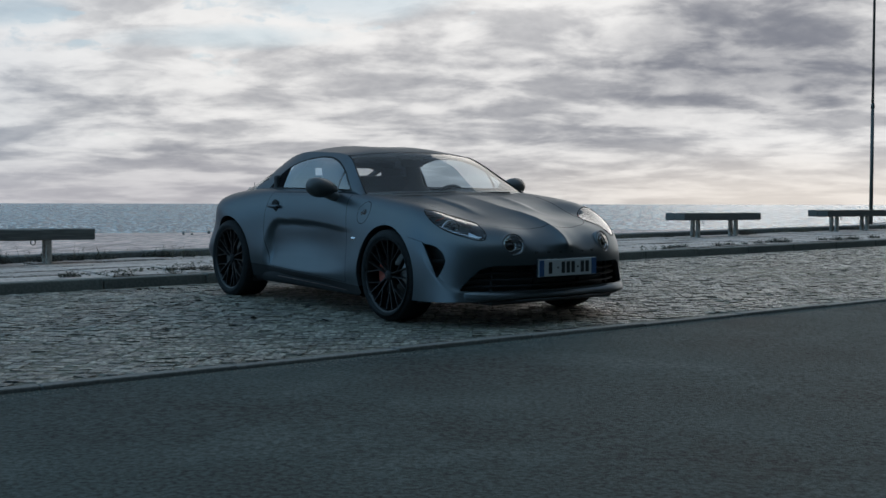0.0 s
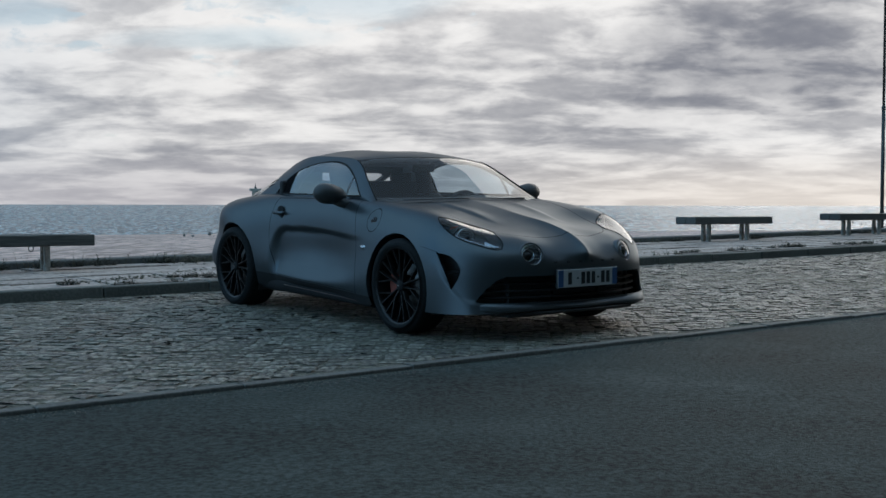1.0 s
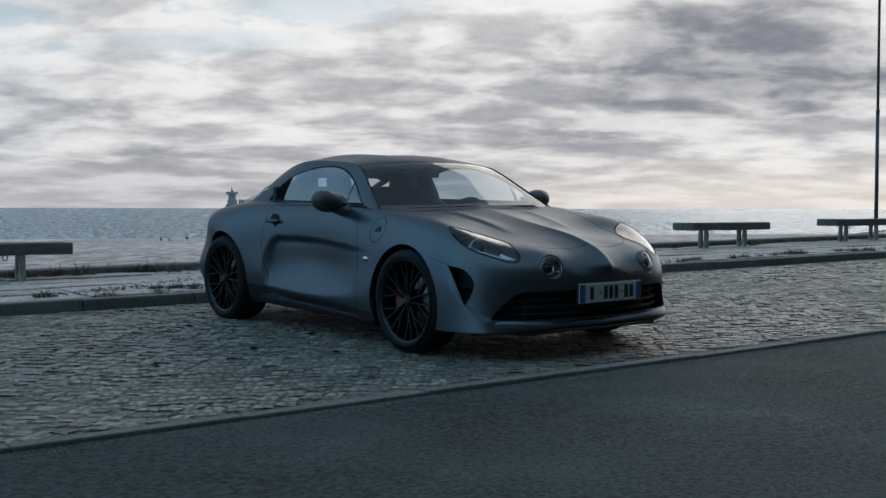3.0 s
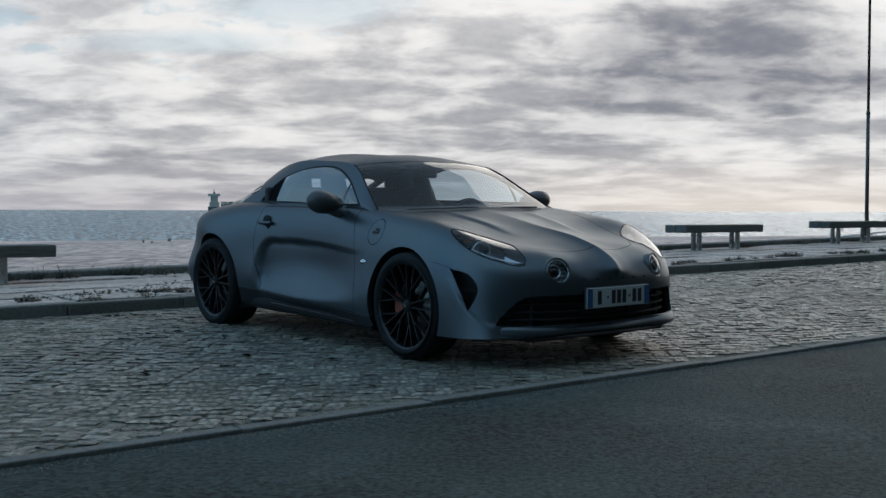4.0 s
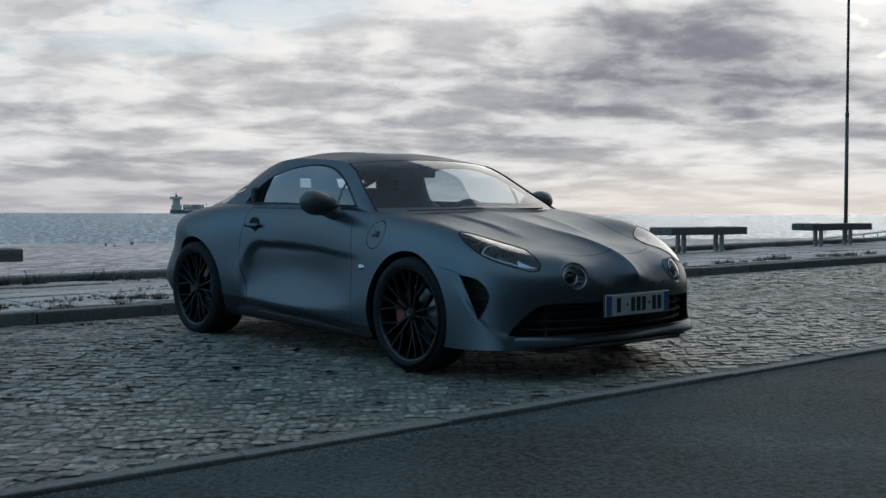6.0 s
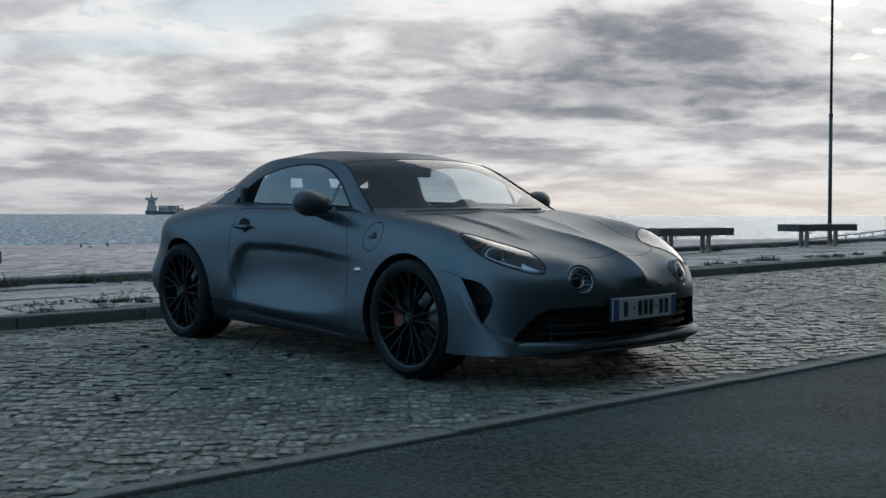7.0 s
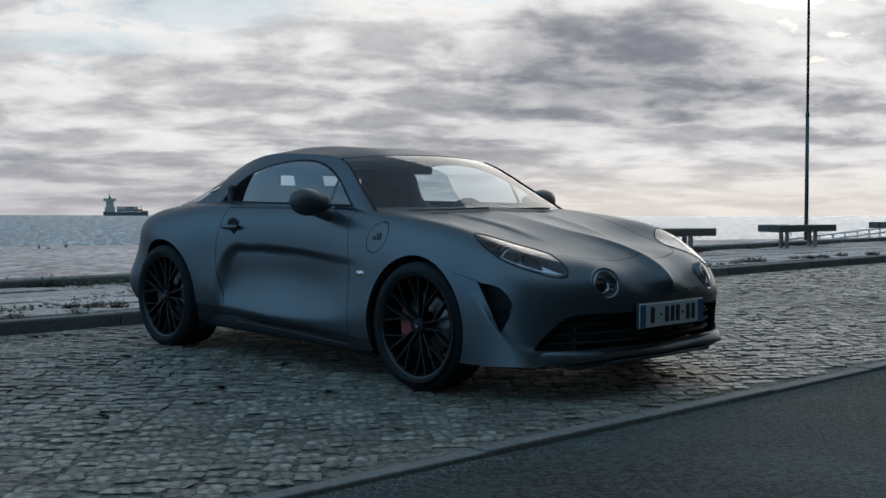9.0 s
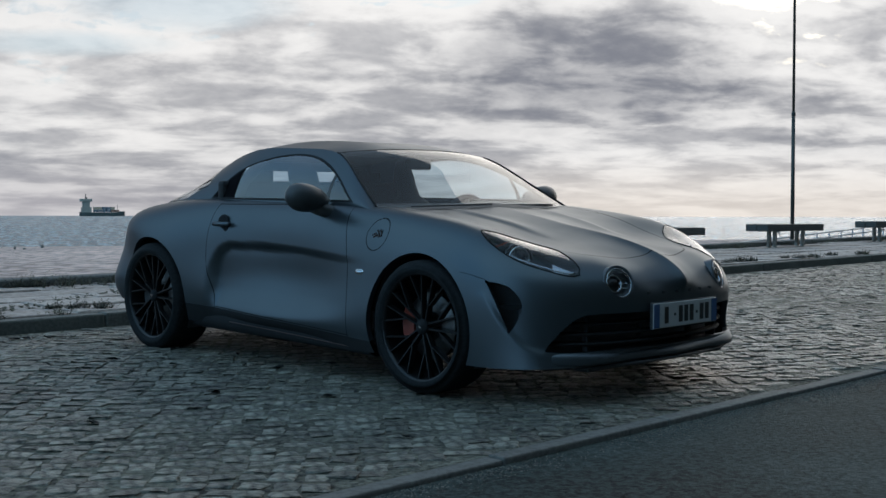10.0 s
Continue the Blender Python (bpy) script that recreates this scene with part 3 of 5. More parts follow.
WAIST = [(0.87, 0, .42), (0.85, .30, .42), (0.77, .555, .43), (0.598, .765, .44), (0.40, .872, .47), (0, .89, .52), (-.40, .88, .50), (-.9, .85, .52),
         (-1.4, .842, .55), (-1.85, .865, .58), (WB, .91, .58), (-2.72, .83, .58), (-3.03, .70, .58), (-3.22, .46, .58), (-3.25, 0, .58)]
UPPER = [(0.855, 0, .52), (0.83, .30, .525), (0.745, .55, .545), (0.56, .755, .585), (0.375, .845, .64), (0, .868, .71), (-.40, .862, .72), (-.9, .838, .75),
         (-1.4, .825, .77), (-1.85, .842, .79), (WB, .882, .78), (-2.72, .825, .765), (-3.0, .66, .745), (-3.19, .45, .76), (-3.23, 0, .77)]
CREST = [(0.80, 0, .59), (0.765, .29, .60), (0.66, .51, .635), (0.47, .67, .70), (0.30, .745, .762), (0, .785, .82), (-.40, .80, .855), (-.9, .785, .88),
         (-1.4, .765, .89), (-1.85, .76, .90), (WB, .765, .88), (-2.72, .70, .852), (-2.96, .57, .82), (-3.12, .40, .85), (-3.15, 0, .86)]
INNER = [(0.70, 0, .645), (0.63, .20, .66), (0.50, .36, .685), (0.32, .47, .725), (0.17, .51, .77), (-.07, .54, .825), (-.42, .60, .872), (-.9, .60, .89),
         (-1.4, .58, .90), (-1.85, .56, .91), (WB, .52, .91), (-2.70, .46, .88), (-2.93, .35, .88), (-3.03, .22, .875), (-3.06, 0, .88)]
MIDDLE = [(0.56, 0, .69), (0.46, 0, .715), (0.35, 0, .74), (0.21, 0, .77), (0.08, 0, .80), (-.12, 0, .84), (-.42, 0, .888), (-.9, 0, .89),
          (-1.4, 0, .90), (-1.85, 0, .91), (WB, 0, .945), (-2.66, 0, .915), (-2.86, 0, .895), (-2.94, 0, .89), (-2.97, 0, .89)]


def scallop(x, z):
    """How far the door is pressed in at a place on the side."""
    top = 0.612 + 0.052 * smooth(-x, 0.35, 1.35)
    rear = x - (-1.83 + 0.10 * (z - 0.30))
    g, r = top - z, 0.21
    if g <= 0 or rear <= 0:
        return 0.0
    e = r - math.hypot(max(0.0, r - g), max(0.0, r - rear))
    inside = smooth(e, 0.0, 0.013 + 0.010 * smooth(-x, 0.9, 1.4) + 0.072 * smooth(g - rear, -0.12, 0.15))
    front = smooth(-x, 0.36, 1.15)
    return 0.056 * inside * front * smooth(z, 0.23, 0.41) * (1 - 0.35 * smooth(z, 0.44, 0.62))


def hood_shape(x, y, z):
    """Extra height on the bonnet and nose: a sharp middle spine, two short outer ridges, a brow over each round lamp."""
    ay = abs(y)
    keep = smooth(z, 0.48, 0.54)
    spine = (0.006 + 0.020 * smooth(x, 0.0, 0.55)) * smooth(x, -0.40, 0.0) * (1 + 0.35 * smooth(x, 0.55, 0.75)) * math.exp(-(math.hypot(ay, 0.006) - 0.006) / (0.075 - 0.025 * smooth(x, 0.3, 0.7)))
    line = 0.285 + 0.05 * smooth(-x, -0.3, 0.4)
    d = ay - line
    outer = 0.011 * smooth(x, -0.46, -0.15) * smooth(-x, -0.40, -0.02) * math.exp(-(d / (0.020 if d > 0 else 0.07)) ** 2)
    brow = 0.007 * math.exp(-((ay - 0.40) / 0.085) ** 2) * smooth(x, 0.50, 0.68) * smooth(z, 0.52, 0.60)
    dip = -0.006 * math.exp(-((ay - 0.20) / 0.085) ** 2) * smooth(x, 0.45, 0.70)
    return keep * (spine + outer + brow + dip)


def bumper_blade(x, y, z):
    """How far the lower corner of the bumper stands out, below a crease from the side inlet to the grille."""
    if x < 0.30 or z > 0.50:
        return 0.0
    h = (x - y) * 0.7071
    crease = 0.262 + 0.085 * max(0.0, (-0.07 - h) / 0.146) ** 1.9
    return 0.010 * smooth(crease - z, -0.012, 0.030) * smooth(x, 0.34, 0.46) * smooth(-h, -0.02, 0.10)


def lower_body():
    lines = [BOTTOM, LOW, WAIST, UPPER, CREST, INNER, MIDDLE]
    w = np.array(WAIST)
    t = np.concatenate([[0], np.cumsum(np.linalg.norm(np.diff(w, axis=0), axis=1))])
    q = []
    for i in range(len(t) - 1):
        cuts = max(4, int((t[i + 1] - t[i]) / 0.0115))
        q += [t[i] + (t[i + 1] - t[i]) * j / cuts for j in range(cuts)]
    q.append(t[-1])
    rows = [spline(t, line, q) for line in lines]
    bm = bmesh.new()
    grid = []
    for c in range(len(q)):
        knots = np.array([r[c] for r in rows])
        u = np.concatenate([[0], np.cumsum(np.sqrt(np.linalg.norm(np.diff(knots, axis=0), axis=1)))])
        p = []
        for i in range(len(u) - 1):
            n = 26 if i == len(u) - 2 else 13
            p += [u[i] + (u[i + 1] - u[i]) * j / n for j in range(n)]
        p.append(u[-1])
        prof = spline(u, knots, p)
        col = []
        for x, y, z in prof:
            y = max(0.0, y)
            y -= scallop(x, z) if y > 0.6 else 0
            blade = bumper_blade(x, y, z) if y > 0.5 else 0.0
            x, y = x + 0.6 * blade, y + 0.8 * blade
            lift = hood_shape(x, y, z) if z > 0.47 else 0
            steep = smooth(x, 0.55, 0.84)
            z += lift * (1 - 0.7 * steep)
            x += lift * steep
            col.append(bm.verts.new((x, -y, z)))
        grid.append(col)
    for c in range(len(grid) - 1):
        for r in range(len(grid[0]) - 1):
            bm.faces.new((grid[c][r], grid[c][r + 1], grid[c + 1][r + 1], grid[c + 1][r]))
    bmesh.ops.remove_doubles(bm, verts=bm.verts, dist=0.0004)
    return face_out(bm)


def cut(bm, field):
    """Puts edges along the line where field is zero."""
    val = {v: field(v.co) for v in bm.verts}
    fresh = set()
    for e in list(bm.edges):
        a, b = e.verts
        fa, fb = val[a], val[b]
        if fa * fb < 0 and max(abs(fa), abs(fb)) < 50:
            f = fa / (fa - fb)
            if f < 0.02 or f > 0.98:
                v = a if f < 0.02 else b
                val[v] = 0.0
                fresh.add(v)
                continue
            co = a.co.lerp(b.co, f)
            g = field(co)
            if abs(g) > 1e-4 and g * fa != 0:
                f2 = f + (1 - f) * g / (g - fb) if g * fa > 0 else f * fa / (fa - g)
                if 0.02 < f2 < 0.98:
                    f = f2
            _, v = bmesh.utils.edge_split(e, a, f)
            val[v] = 0.0
            fresh.add(v)
    for v in list(val):
        if val[v] == 0.0:
            fresh.add(v)
    for face in list(bm.faces):
        on = [v for v in face.verts if v in fresh]
        if len(on) == 2:
            try:
                bmesh.utils.face_split(face, on[0], on[1])
            except ValueError:
                pass


def polygon_field(points, project, guard):
    """Negative inside a convex polygon (anticlockwise or clockwise) in a projection."""
    n = len(points)
    area = sum(points[i][0] * points[(i + 1) % n][1] - points[(i + 1) % n][0] * points[i][1] for i in range(n))
    sign = 1 if area > 0 else -1
    sides = []
    for i in range(n):
        (ax, ay), (bx, by) = points[i], points[(i + 1) % n]
        d = math.hypot(bx - ax, by - ay)
        sides.append((sign * (by - ay) / d, -sign * (bx - ax) / d, ax, ay))

    def field(co):
        if not guard(co):
            return 9.0
        a, b = project(co)
        return max(nx * (a - px) + ny * (b - py) for nx, ny, px, py in sides)
    return field


def corner_view(co):
    return ((co.x - abs(co.y)) * 0.7071, co.z)


def arch_field(cx, r):
    def field(co):
        if co.y > -0.55 or co.z > 0.80:
            return 9.0
        return math.hypot((co.x - cx) / 1.01 + (0.014 if cx == 0 else 0), co.z - AXLE_Z) - r
    return field


def lamp_field(co):
    """The teardrop of a headlamp."""
    if co.x < 0.05 or co.z < 0.52:
        return 9.0
    h, z = corner_view(co)
    ax, az, bx, bz = -0.335, 0.775, 0.094, 0.592
    length = math.hypot(bx - ax, bz - az)
    ux, uz = (bx - ax) / length, (bz - az) / length
    a = ((h - ax) * ux + (z - az) * uz) / length
    b = -(h - ax) * uz + (z - az) * ux
    if a < -0.2 or a > 1.2:
        return 9.0
    aa = min(1.0, max(0.0, a))
    full = math.sin(math.pi * aa ** 0.85) ** (0.75 - 0.33 * smooth(aa, 0.55, 0.95)) if 0 < aa < 1 else 0.0
    half = (0.072 if b > 0 else 0.058) * full
    px, py = co.x - 0.26, abs(co.y) - 0.745
    along = (px * 0.40 - py * 0.245) / (0.40 ** 2 + 0.245 ** 2)
    inboard = (-px * 0.245 - py * 0.40) / 0.469
    inner = inboard - 0.098 * math.sin(math.pi * min(1.0, max(0.0, along)))
    return max(abs(b) - half, inner) + (0 if 0 <= a <= 1 else 0.1)


DRL_Y, DRL_Z, DRL_R = 0.408, 0.546, 0.064


def drl_field(co):
    if co.x < 0.4:
        return 9.0
    return math.hypot(abs(co.y) - DRL_Y, (co.z - DRL_Z) * 1.0) - DRL_R


intake_field = polygon_field([(-0.322, 0.556), (-0.270, 0.550), (-0.222, 0.535), (-0.184, 0.500), (-0.163, 0.460), (-0.166, 0.425), (-0.184, 0.385), (-0.212, 0.338), (-0.222, 0.336)], corner_view, lambda c: 0.2 < c.x)
grille_field = polygon_field([(-0.745, 0.252), (-0.72, 0.285), (-0.675, 0.342), (-0.625, 0.392), (-0.585, 0.409), (-0.53, 0.413), (0.2, 0.413), (0.2, 0.240), (-0.60, 0.243)], lambda c: (c.y, c.z), lambda c: c.x > 0.35)


def door_field(co):
    if co.y > -0.5:
        return 9.0
    front = co.x - (-0.535 - 0.03 * smooth(co.z, 0.55, 0.88) + 0.012 * smooth(-co.z, -0.5, -0.25))
    rear = (-1.755 - 0.055 * math.sin(math.pi * smooth(co.z, 0.30, 1.0) ** 0.8)) - co.x
    low = (0.237 + 0.056 * (-co.x - 0.5) / 1.2) - co.z
    return max(front, rear, low, co.z - 0.885)


def bonnet_field(co):
    if co.z < 0.5:
        return 9.0
    ay = abs(co.y)
    nose = 0.69 - 0.5 * ay ** 2 - 0.12 * smooth(ay, 0.38, 0.60)
    side = 0.52 + 0.13 * smooth(-co.x, -0.45, 0.35)
    return max(co.x - nose, (ay - side), -0.60 - co.x)


def fuel_field(co):
    if co.y > -0.6:
        return 9.0
    u, v = co.x + 0.315, co.z - 0.745
    u = u - 0.25 * v
    return math.hypot(u / 0.076, v / 0.078) * 0.077 - 0.077


def below(field, centre):
    return field(centre) < 0


def shells(bm, tests):
    """Sorts the faces of bm into new meshes by the first test that holds."""
    out = {name: bmesh.new() for name, _ in tests}
    maps = {name: {} for name, _ in tests}
    for f in bm.faces:
        c = f.calc_center_median()
        for name, test in tests:
            if test(c):
                vs = []
                for v in f.verts:
                    if v not in maps[name]:
                        maps[name][v] = out[name].verts.new(v.co)
                    vs.append(maps[name][v])
                try:
                    out[name].faces.new(vs)
                except ValueError:
                    pass
                break
    return out


def face_out(bm):
    """Makes the faces of an open skin of the car look outwards."""
    bm.normal_update()
    total = 0.0
    for f in bm.faces:
        c = f.calc_center_median()
        total += f.normal.dot(c - Vector((max(-2.6, min(0.3, c.x)), 0, 0.45))) * f.calc_area()
    if total < 0:
        bmesh.ops.reverse_faces(bm, faces=bm.faces)
    bm.normal_update()
    return bm


def mirrored(bm):
    b = bm.copy()
    bmesh.ops.scale(b, vec=(1, -1, 1), verts=b.verts)
    bmesh.ops.reverse_faces(b, faces=b.faces)
    return b


def joined(bm):
    """Adds the mirror image to bm itself."""
    g = bmesh.ops.duplicate(bm, geom=list(bm.verts) + list(bm.edges) + list(bm.faces))["geom"]
    vs = [x for x in g if isinstance(x, bmesh.types.BMVert)]
    fs = [x for x in g if isinstance(x, bmesh.types.BMFace)]
    bmesh.ops.scale(bm, vec=(1, -1, 1), verts=vs)
    bmesh.ops.reverse_faces(bm, faces=fs)
    bmesh.ops.remove_doubles(bm, verts=[v for v in bm.verts if abs(v.co.y) < 0.003], dist=0.004)
    return bm


def turned_in(bm, depth, keep=lambda e: True):
    """Turns the open edges of a skin inwards, so that panels have thickness."""
    bm.normal_update()
    rim = [e for e in bm.edges if len(e.link_faces) == 1 and keep(e)]
    nor = {}
    for e in rim:
        e.smooth = False
    for e in rim:
        for v in e.verts:
            nor[v] = v.normal.copy()
    r = bmesh.ops.extrude_edge_only(bm, edges=rim)
    vs = [x for x in r["geom"] if isinstance(x, bmesh.types.BMVert)]
    src = {}
    for v in vs:
        near = None
        for e in v.link_edges:
            o = e.other_vert(v)
            if o in nor:
                near = o
                break
        if near is not None:
            src[v] = near
    for v, o in src.items():
        v.co = o.co - nor[o] * depth
    return bm


car = new("car", None)
CAR_YAW = radians(-50.96)
cx, cy = 0.018, 8.674
fx, fy = math.cos(CAR_YAW), math.sin(CAR_YAW)
z_f, z_r = ground_at(cx, cy), ground_at(cx + WB * fx, cy + WB * fy)
z_side = ground_at(cx - fy * 0.8, cy + fx * 0.8) - ground_at(cx + fy * 0.8, cy - fx * 0.8)
car.matrix_world = Matrix.Translation((cx, cy, z_f)) @ Euler((math.atan2(z_side, 1.6), math.atan2(z_r - z_f, -WB), CAR_YAW)).to_matrix().to_4x4()
tagged(car, "matt dark grey two-seat sports coupe parked on setts", "car")


def build_body():
    bm = lower_body()
    gap = 0.0028
    fields = {"fa": arch_field(0.0, ARCH_F), "ra": arch_field(WB, ARCH_R), "intake": intake_field, "grille": grille_field,
              "lamp": lamp_field, "drl": drl_field, "door": door_field, "bonnet": bonnet_field, "fuel": fuel_field}
    for name in ("fa", "ra", "intake", "grille", "lamp", "drl"):
        cut(bm, fields[name])
    for name in ("door", "bonnet", "fuel"):
        f = fields[name]
        cut(bm, lambda c, f=f: f(c) - gap)
        cut(bm, lambda c, f=f: f(c) + gap)
    sill_line = lambda c: c.z - (0.228 + 0.059 * (-c.x - 0.5) / 1.2) if c.y < -0.5 and -2.05 < c.x < -0.30 else 9.0
    cut(bm, sill_line)
    seam = lambda c: any(abs(fields[n](c)) < gap for n in ("door", "bonnet", "fuel"))
    hole = lambda c: any(fields[n](c) < 0 for n in ("fa", "ra", "intake", "grille", "drl"))
    cabin = lambda c: -2.15 < c.x < -0.50 and abs(c.y) < 0.70 and c.z > 0.80
    out = shells(bm, [("hole", hole), ("lamp", lambda c: lamp_field(c) < 0), ("cabin", cabin), ("seam", seam), ("bonnet", lambda c: bonnet_field(c) < 0), ("door", lambda c: door_field(c) < 0),
                      ("fuel", lambda c: fuel_field(c) < 0), ("sill", lambda c: sill_line(c) < 0), ("body", lambda c: True)])
    bm.free()
    out["hole"].free()
    out["cabin"].free()
    off_axis = lambda e: abs(e.verts[0].co.y) > 0.01 or abs(e.verts[1].co.y) > 0.01
    body = part("body", joined(turned_in(out["body"], 0.03, off_axis)), PAINT, car, "matt dark grey painted body shell", True)
    part("bonnet", joined(turned_in(out["bonnet"], 0.012, off_axis)), PAINT, car, "matt grey bonnet with two raised ridges", True)
    for side in (1, -1):
        for name, src, label in (("door", "door", "matt grey door with a deep scallop"), ("fuel_cap", "fuel", "oval flush cap on the wing")):
            b = out[src].copy() if side == 1 else mirrored(out[src])
            part(name, turned_in(b, 0.012), PAINT, car, label, True)
    part("sill_cover", joined(out["sill"]), GAP, car, "black lower sill", True)
    part("shut_line", joined(out["seam"]), GAP, car, "black shut lines between the panels", True)
    return out["lamp"], body


lamp_bm, BODY = build_body()

# Greenhouse: roof rail, belt and centre lines, from the windscreen's foot to the tail.
RAIL = [(-.44, .752, .868), (-.70, .664, 1.03), (-.955, .582, 1.165), (-1.3, .555, 1.20), (-1.7, .545, 1.205), (-2.05, .53, 1.125), (-2.35, .515, 1.012), (-2.68, .495, .908), (-2.80, .49, .855)]
BELT = [(-.43, .775, .855), (-.75, .772, .872), (-1.05, .765, .88), (-1.4, .75, .885), (-1.75, .735, .895), (-2.08, .70, .90), (-2.36, .655, .905), (-2.68, .57, .885), (-2.80, .54, .85)]
SPINE = [(-.335, 0, .875), (-.62, 0, 1.055), (-.895, 0, 1.20), (-1.3, 0, 1.25), (-1.7, 0, 1.25), (-2.05, 0, 1.19), (-2.35, 0, 1.085), (-2.72, 0, .955), (-2.86, 0, .90)]


def glass_top(x):
    """Upper edge of the side windows."""
    return float(spline([-2.02, -1.97, -1.85, -1.6, -1.3, -1.0, -0.78, -0.60, -0.54], [.89, .937, 1.036, 1.136, 1.168, 1.123, 1.017, .90, .865], [x])[0])


def greenhouse():
    n = len(RAIL)
    ts = list(range(n))
    q = [i * (n - 1) / 144 for i in range(145)]
    rail, belt, spine = (spline(ts, a, q) for a in (RAIL, BELT, SPINE))
    top, side = bmesh.new(), bmesh.new()
    m = 24
    gt, gs = [], []
    for i in range(len(q)):
        r, b, s = rail[i], belt[i], spine[i]
        col = []
        for j in range(m + 1):
            u = j / m
            k = 1 - (1 - u) ** 2.2
            bubble = 0.012 * math.exp(-((abs(r[1]) * (1 - u) - 0.27) / 0.13) ** 2) * smooth(-r[0], 0.95, 1.4) * smooth(r[0], -2.2, -1.8)
            col.append(top.verts.new((r[0] + (s[0] - r[0]) * k, -r[1] * (1 - u), r[2] + (s[2] - r[2]) * k + bubble)))
        gt.append(col)
        col = []
        for j in range(m + 1):
            v = j / m
            bulge = 0.026 * 4 * v * (1 - v)
            col.append(side.verts.new((b[0] + (r[0] - b[0]) * v, -(b[1] + (r[1] - b[1]) * v + bulge), b[2] - 0.02 * (1 - v) + (r[2] - b[2] + 0.0) * v + bulge * 0.35)))
        gs.append(col)
    for bm, g in ((top, gt), (side, gs)):
        for i in range(len(g) - 1):
            for j in range(m):
                bm.faces.new((g[i][j], g[i][j + 1], g[i + 1][j + 1], g[i + 1][j]))
    return face_out(top), face_out(side)


def build_greenhouse():
    top, side = greenhouse()
    head = lambda c: c.x - (-0.885 - 0.075 * (c.y / 0.58) ** 2) if c.x > -1.5 else -9.0          # > 0: before the roof's front edge
    back = lambda c: (-2.13 - 0.05 * (abs(c.y) / 0.5) ** 2) - c.x if c.x < -1.6 else -9.0          # > 0: behind the roof's rear edge
    edge = lambda c: abs(c.y) - (0.485 if c.x < -1.6 else 9)
    for f in (head, back, lambda c: head(c) - 0.018, lambda c: edge(c) if c.x < -1.9 else -9.0, lambda c: (-2.70 - c.x) if c.x < -1.9 else -9.0):
        cut(top, f)
    screen = lambda c: head(c) > 0.018
    rear = lambda c: back(c) > 0 and abs(c.y) < 0.485 and c.x > -2.70
    t = shells(top, [("trim", lambda c: 0 < head(c) < 0.018), ("screen", screen), ("rear", rear), ("roof", lambda c: True)])
    # side: window opening
    dlo = lambda c: max(c.z - glass_top(c.x), 0.898 + 0.012 * (-c.x - 0.6) - c.z, -c.x - 2.0 if c.x < -1 else c.x + 0.56)
    for w in (0.0, -0.012):
        cut(side, lambda c, w=w: dlo(c) - w)
    bar = lambda c: abs(c.x + 0.825 + 0.10 * (c.z - 0.95)) - 0.013
    quarter = lambda c: c.x + 1.715
    lip = lambda c: c.x - (-1.650 - 0.27 * (c.z - 0.91))
    strip = lambda c: 1.0 + 0.39 * (c.x + 2.12) - c.z if c.x < -1.9 else 9.0
    strip_end = lambda c: c.x + 2.10 if c.x < -1.9 else 9.0
    for f in (bar, quarter, lip, strip, strip_end):
        cut(side, f)
    inside = lambda c: dlo(c) < -0.012
    s = shells(side, [("frame", lambda c: -0.012 <= dlo(c) < 0), ("bar", lambda c: inside(c) and bar(c) < 0), ("black", lambda c: inside(c) and quarter(c) < 0),
                      ("small", lambda c: inside(c) and c.x > -0.825), ("edge", lambda c: inside(c) and lip(c) < 0), ("pane", inside), ("wrap", lambda c: strip(c) < 0 and strip_end(c) < 0 and c.x > -2.62), ("pillar", lambda c: True)])
    for b in (top, side):
        b.free()
    roof = t["roof"]
    lining = roof.copy()
    for v in lining.verts:
        v.co.z -= 0.025
    bmesh.ops.reverse_faces(lining, faces=lining.faces)
    roof_ob = part("roof", joined(roof), PAINT, car, "matt grey double-bubble roof skin", True)
    part("headlining", joined(lining), CABIN, car, "black cloth headlining", True)
    screen_ob = part("windscreen", joined(t["screen"]), GLASS, car, "raked laminated windscreen reflecting clouds", True)
    part("rear_window", joined(t["rear"]), GLASS, car, "sloping rear window", True)
    part("header_trim", joined(t["trim"]), GAP, car, "thin black strip over the windscreen", True)
    seal = spline(list(range(9)), RAIL, [i / 12 for i in range(25)])
    for side_sign in (1, -1):
        bm = bmesh.new()
        tube(bm, [(x + 0.002, -side_sign * (y - 0.004), z + 0.001) for x, y, z in seal], 0.0055, 6)
        part("windscreen_seal", bm, GAP, car, "black seal along the windscreen pillar", True)
        for name, src, material, label in (("side_pillar", "pillar", PAINT, "matt grey pillar and roof side"), ("window_frame", "frame", GAP, "gloss black window surround"),
                                           ("window_bar", "bar", BLACKG, "thin black bar between panes"), ("quarter_panel", "black", RECESS, "deep black panel behind the door glass"),
                                           ("front_quarter_glass", "small", SIDEGL, "small triangular front pane"), ("glass_edge", "edge", SIDEGL, "rear edge of the door glass"), ("door_glass", "pane", SIDEGL, "blue-tinted door window"), ("rear_window_edge", "wrap", GLASS, "bright wrapped edge of the rear window")):
            b = s[src].copy() if side_sign == 1 else mirrored(s[src])
            part(name, b, material, car, label, True)


build_greenhouse()


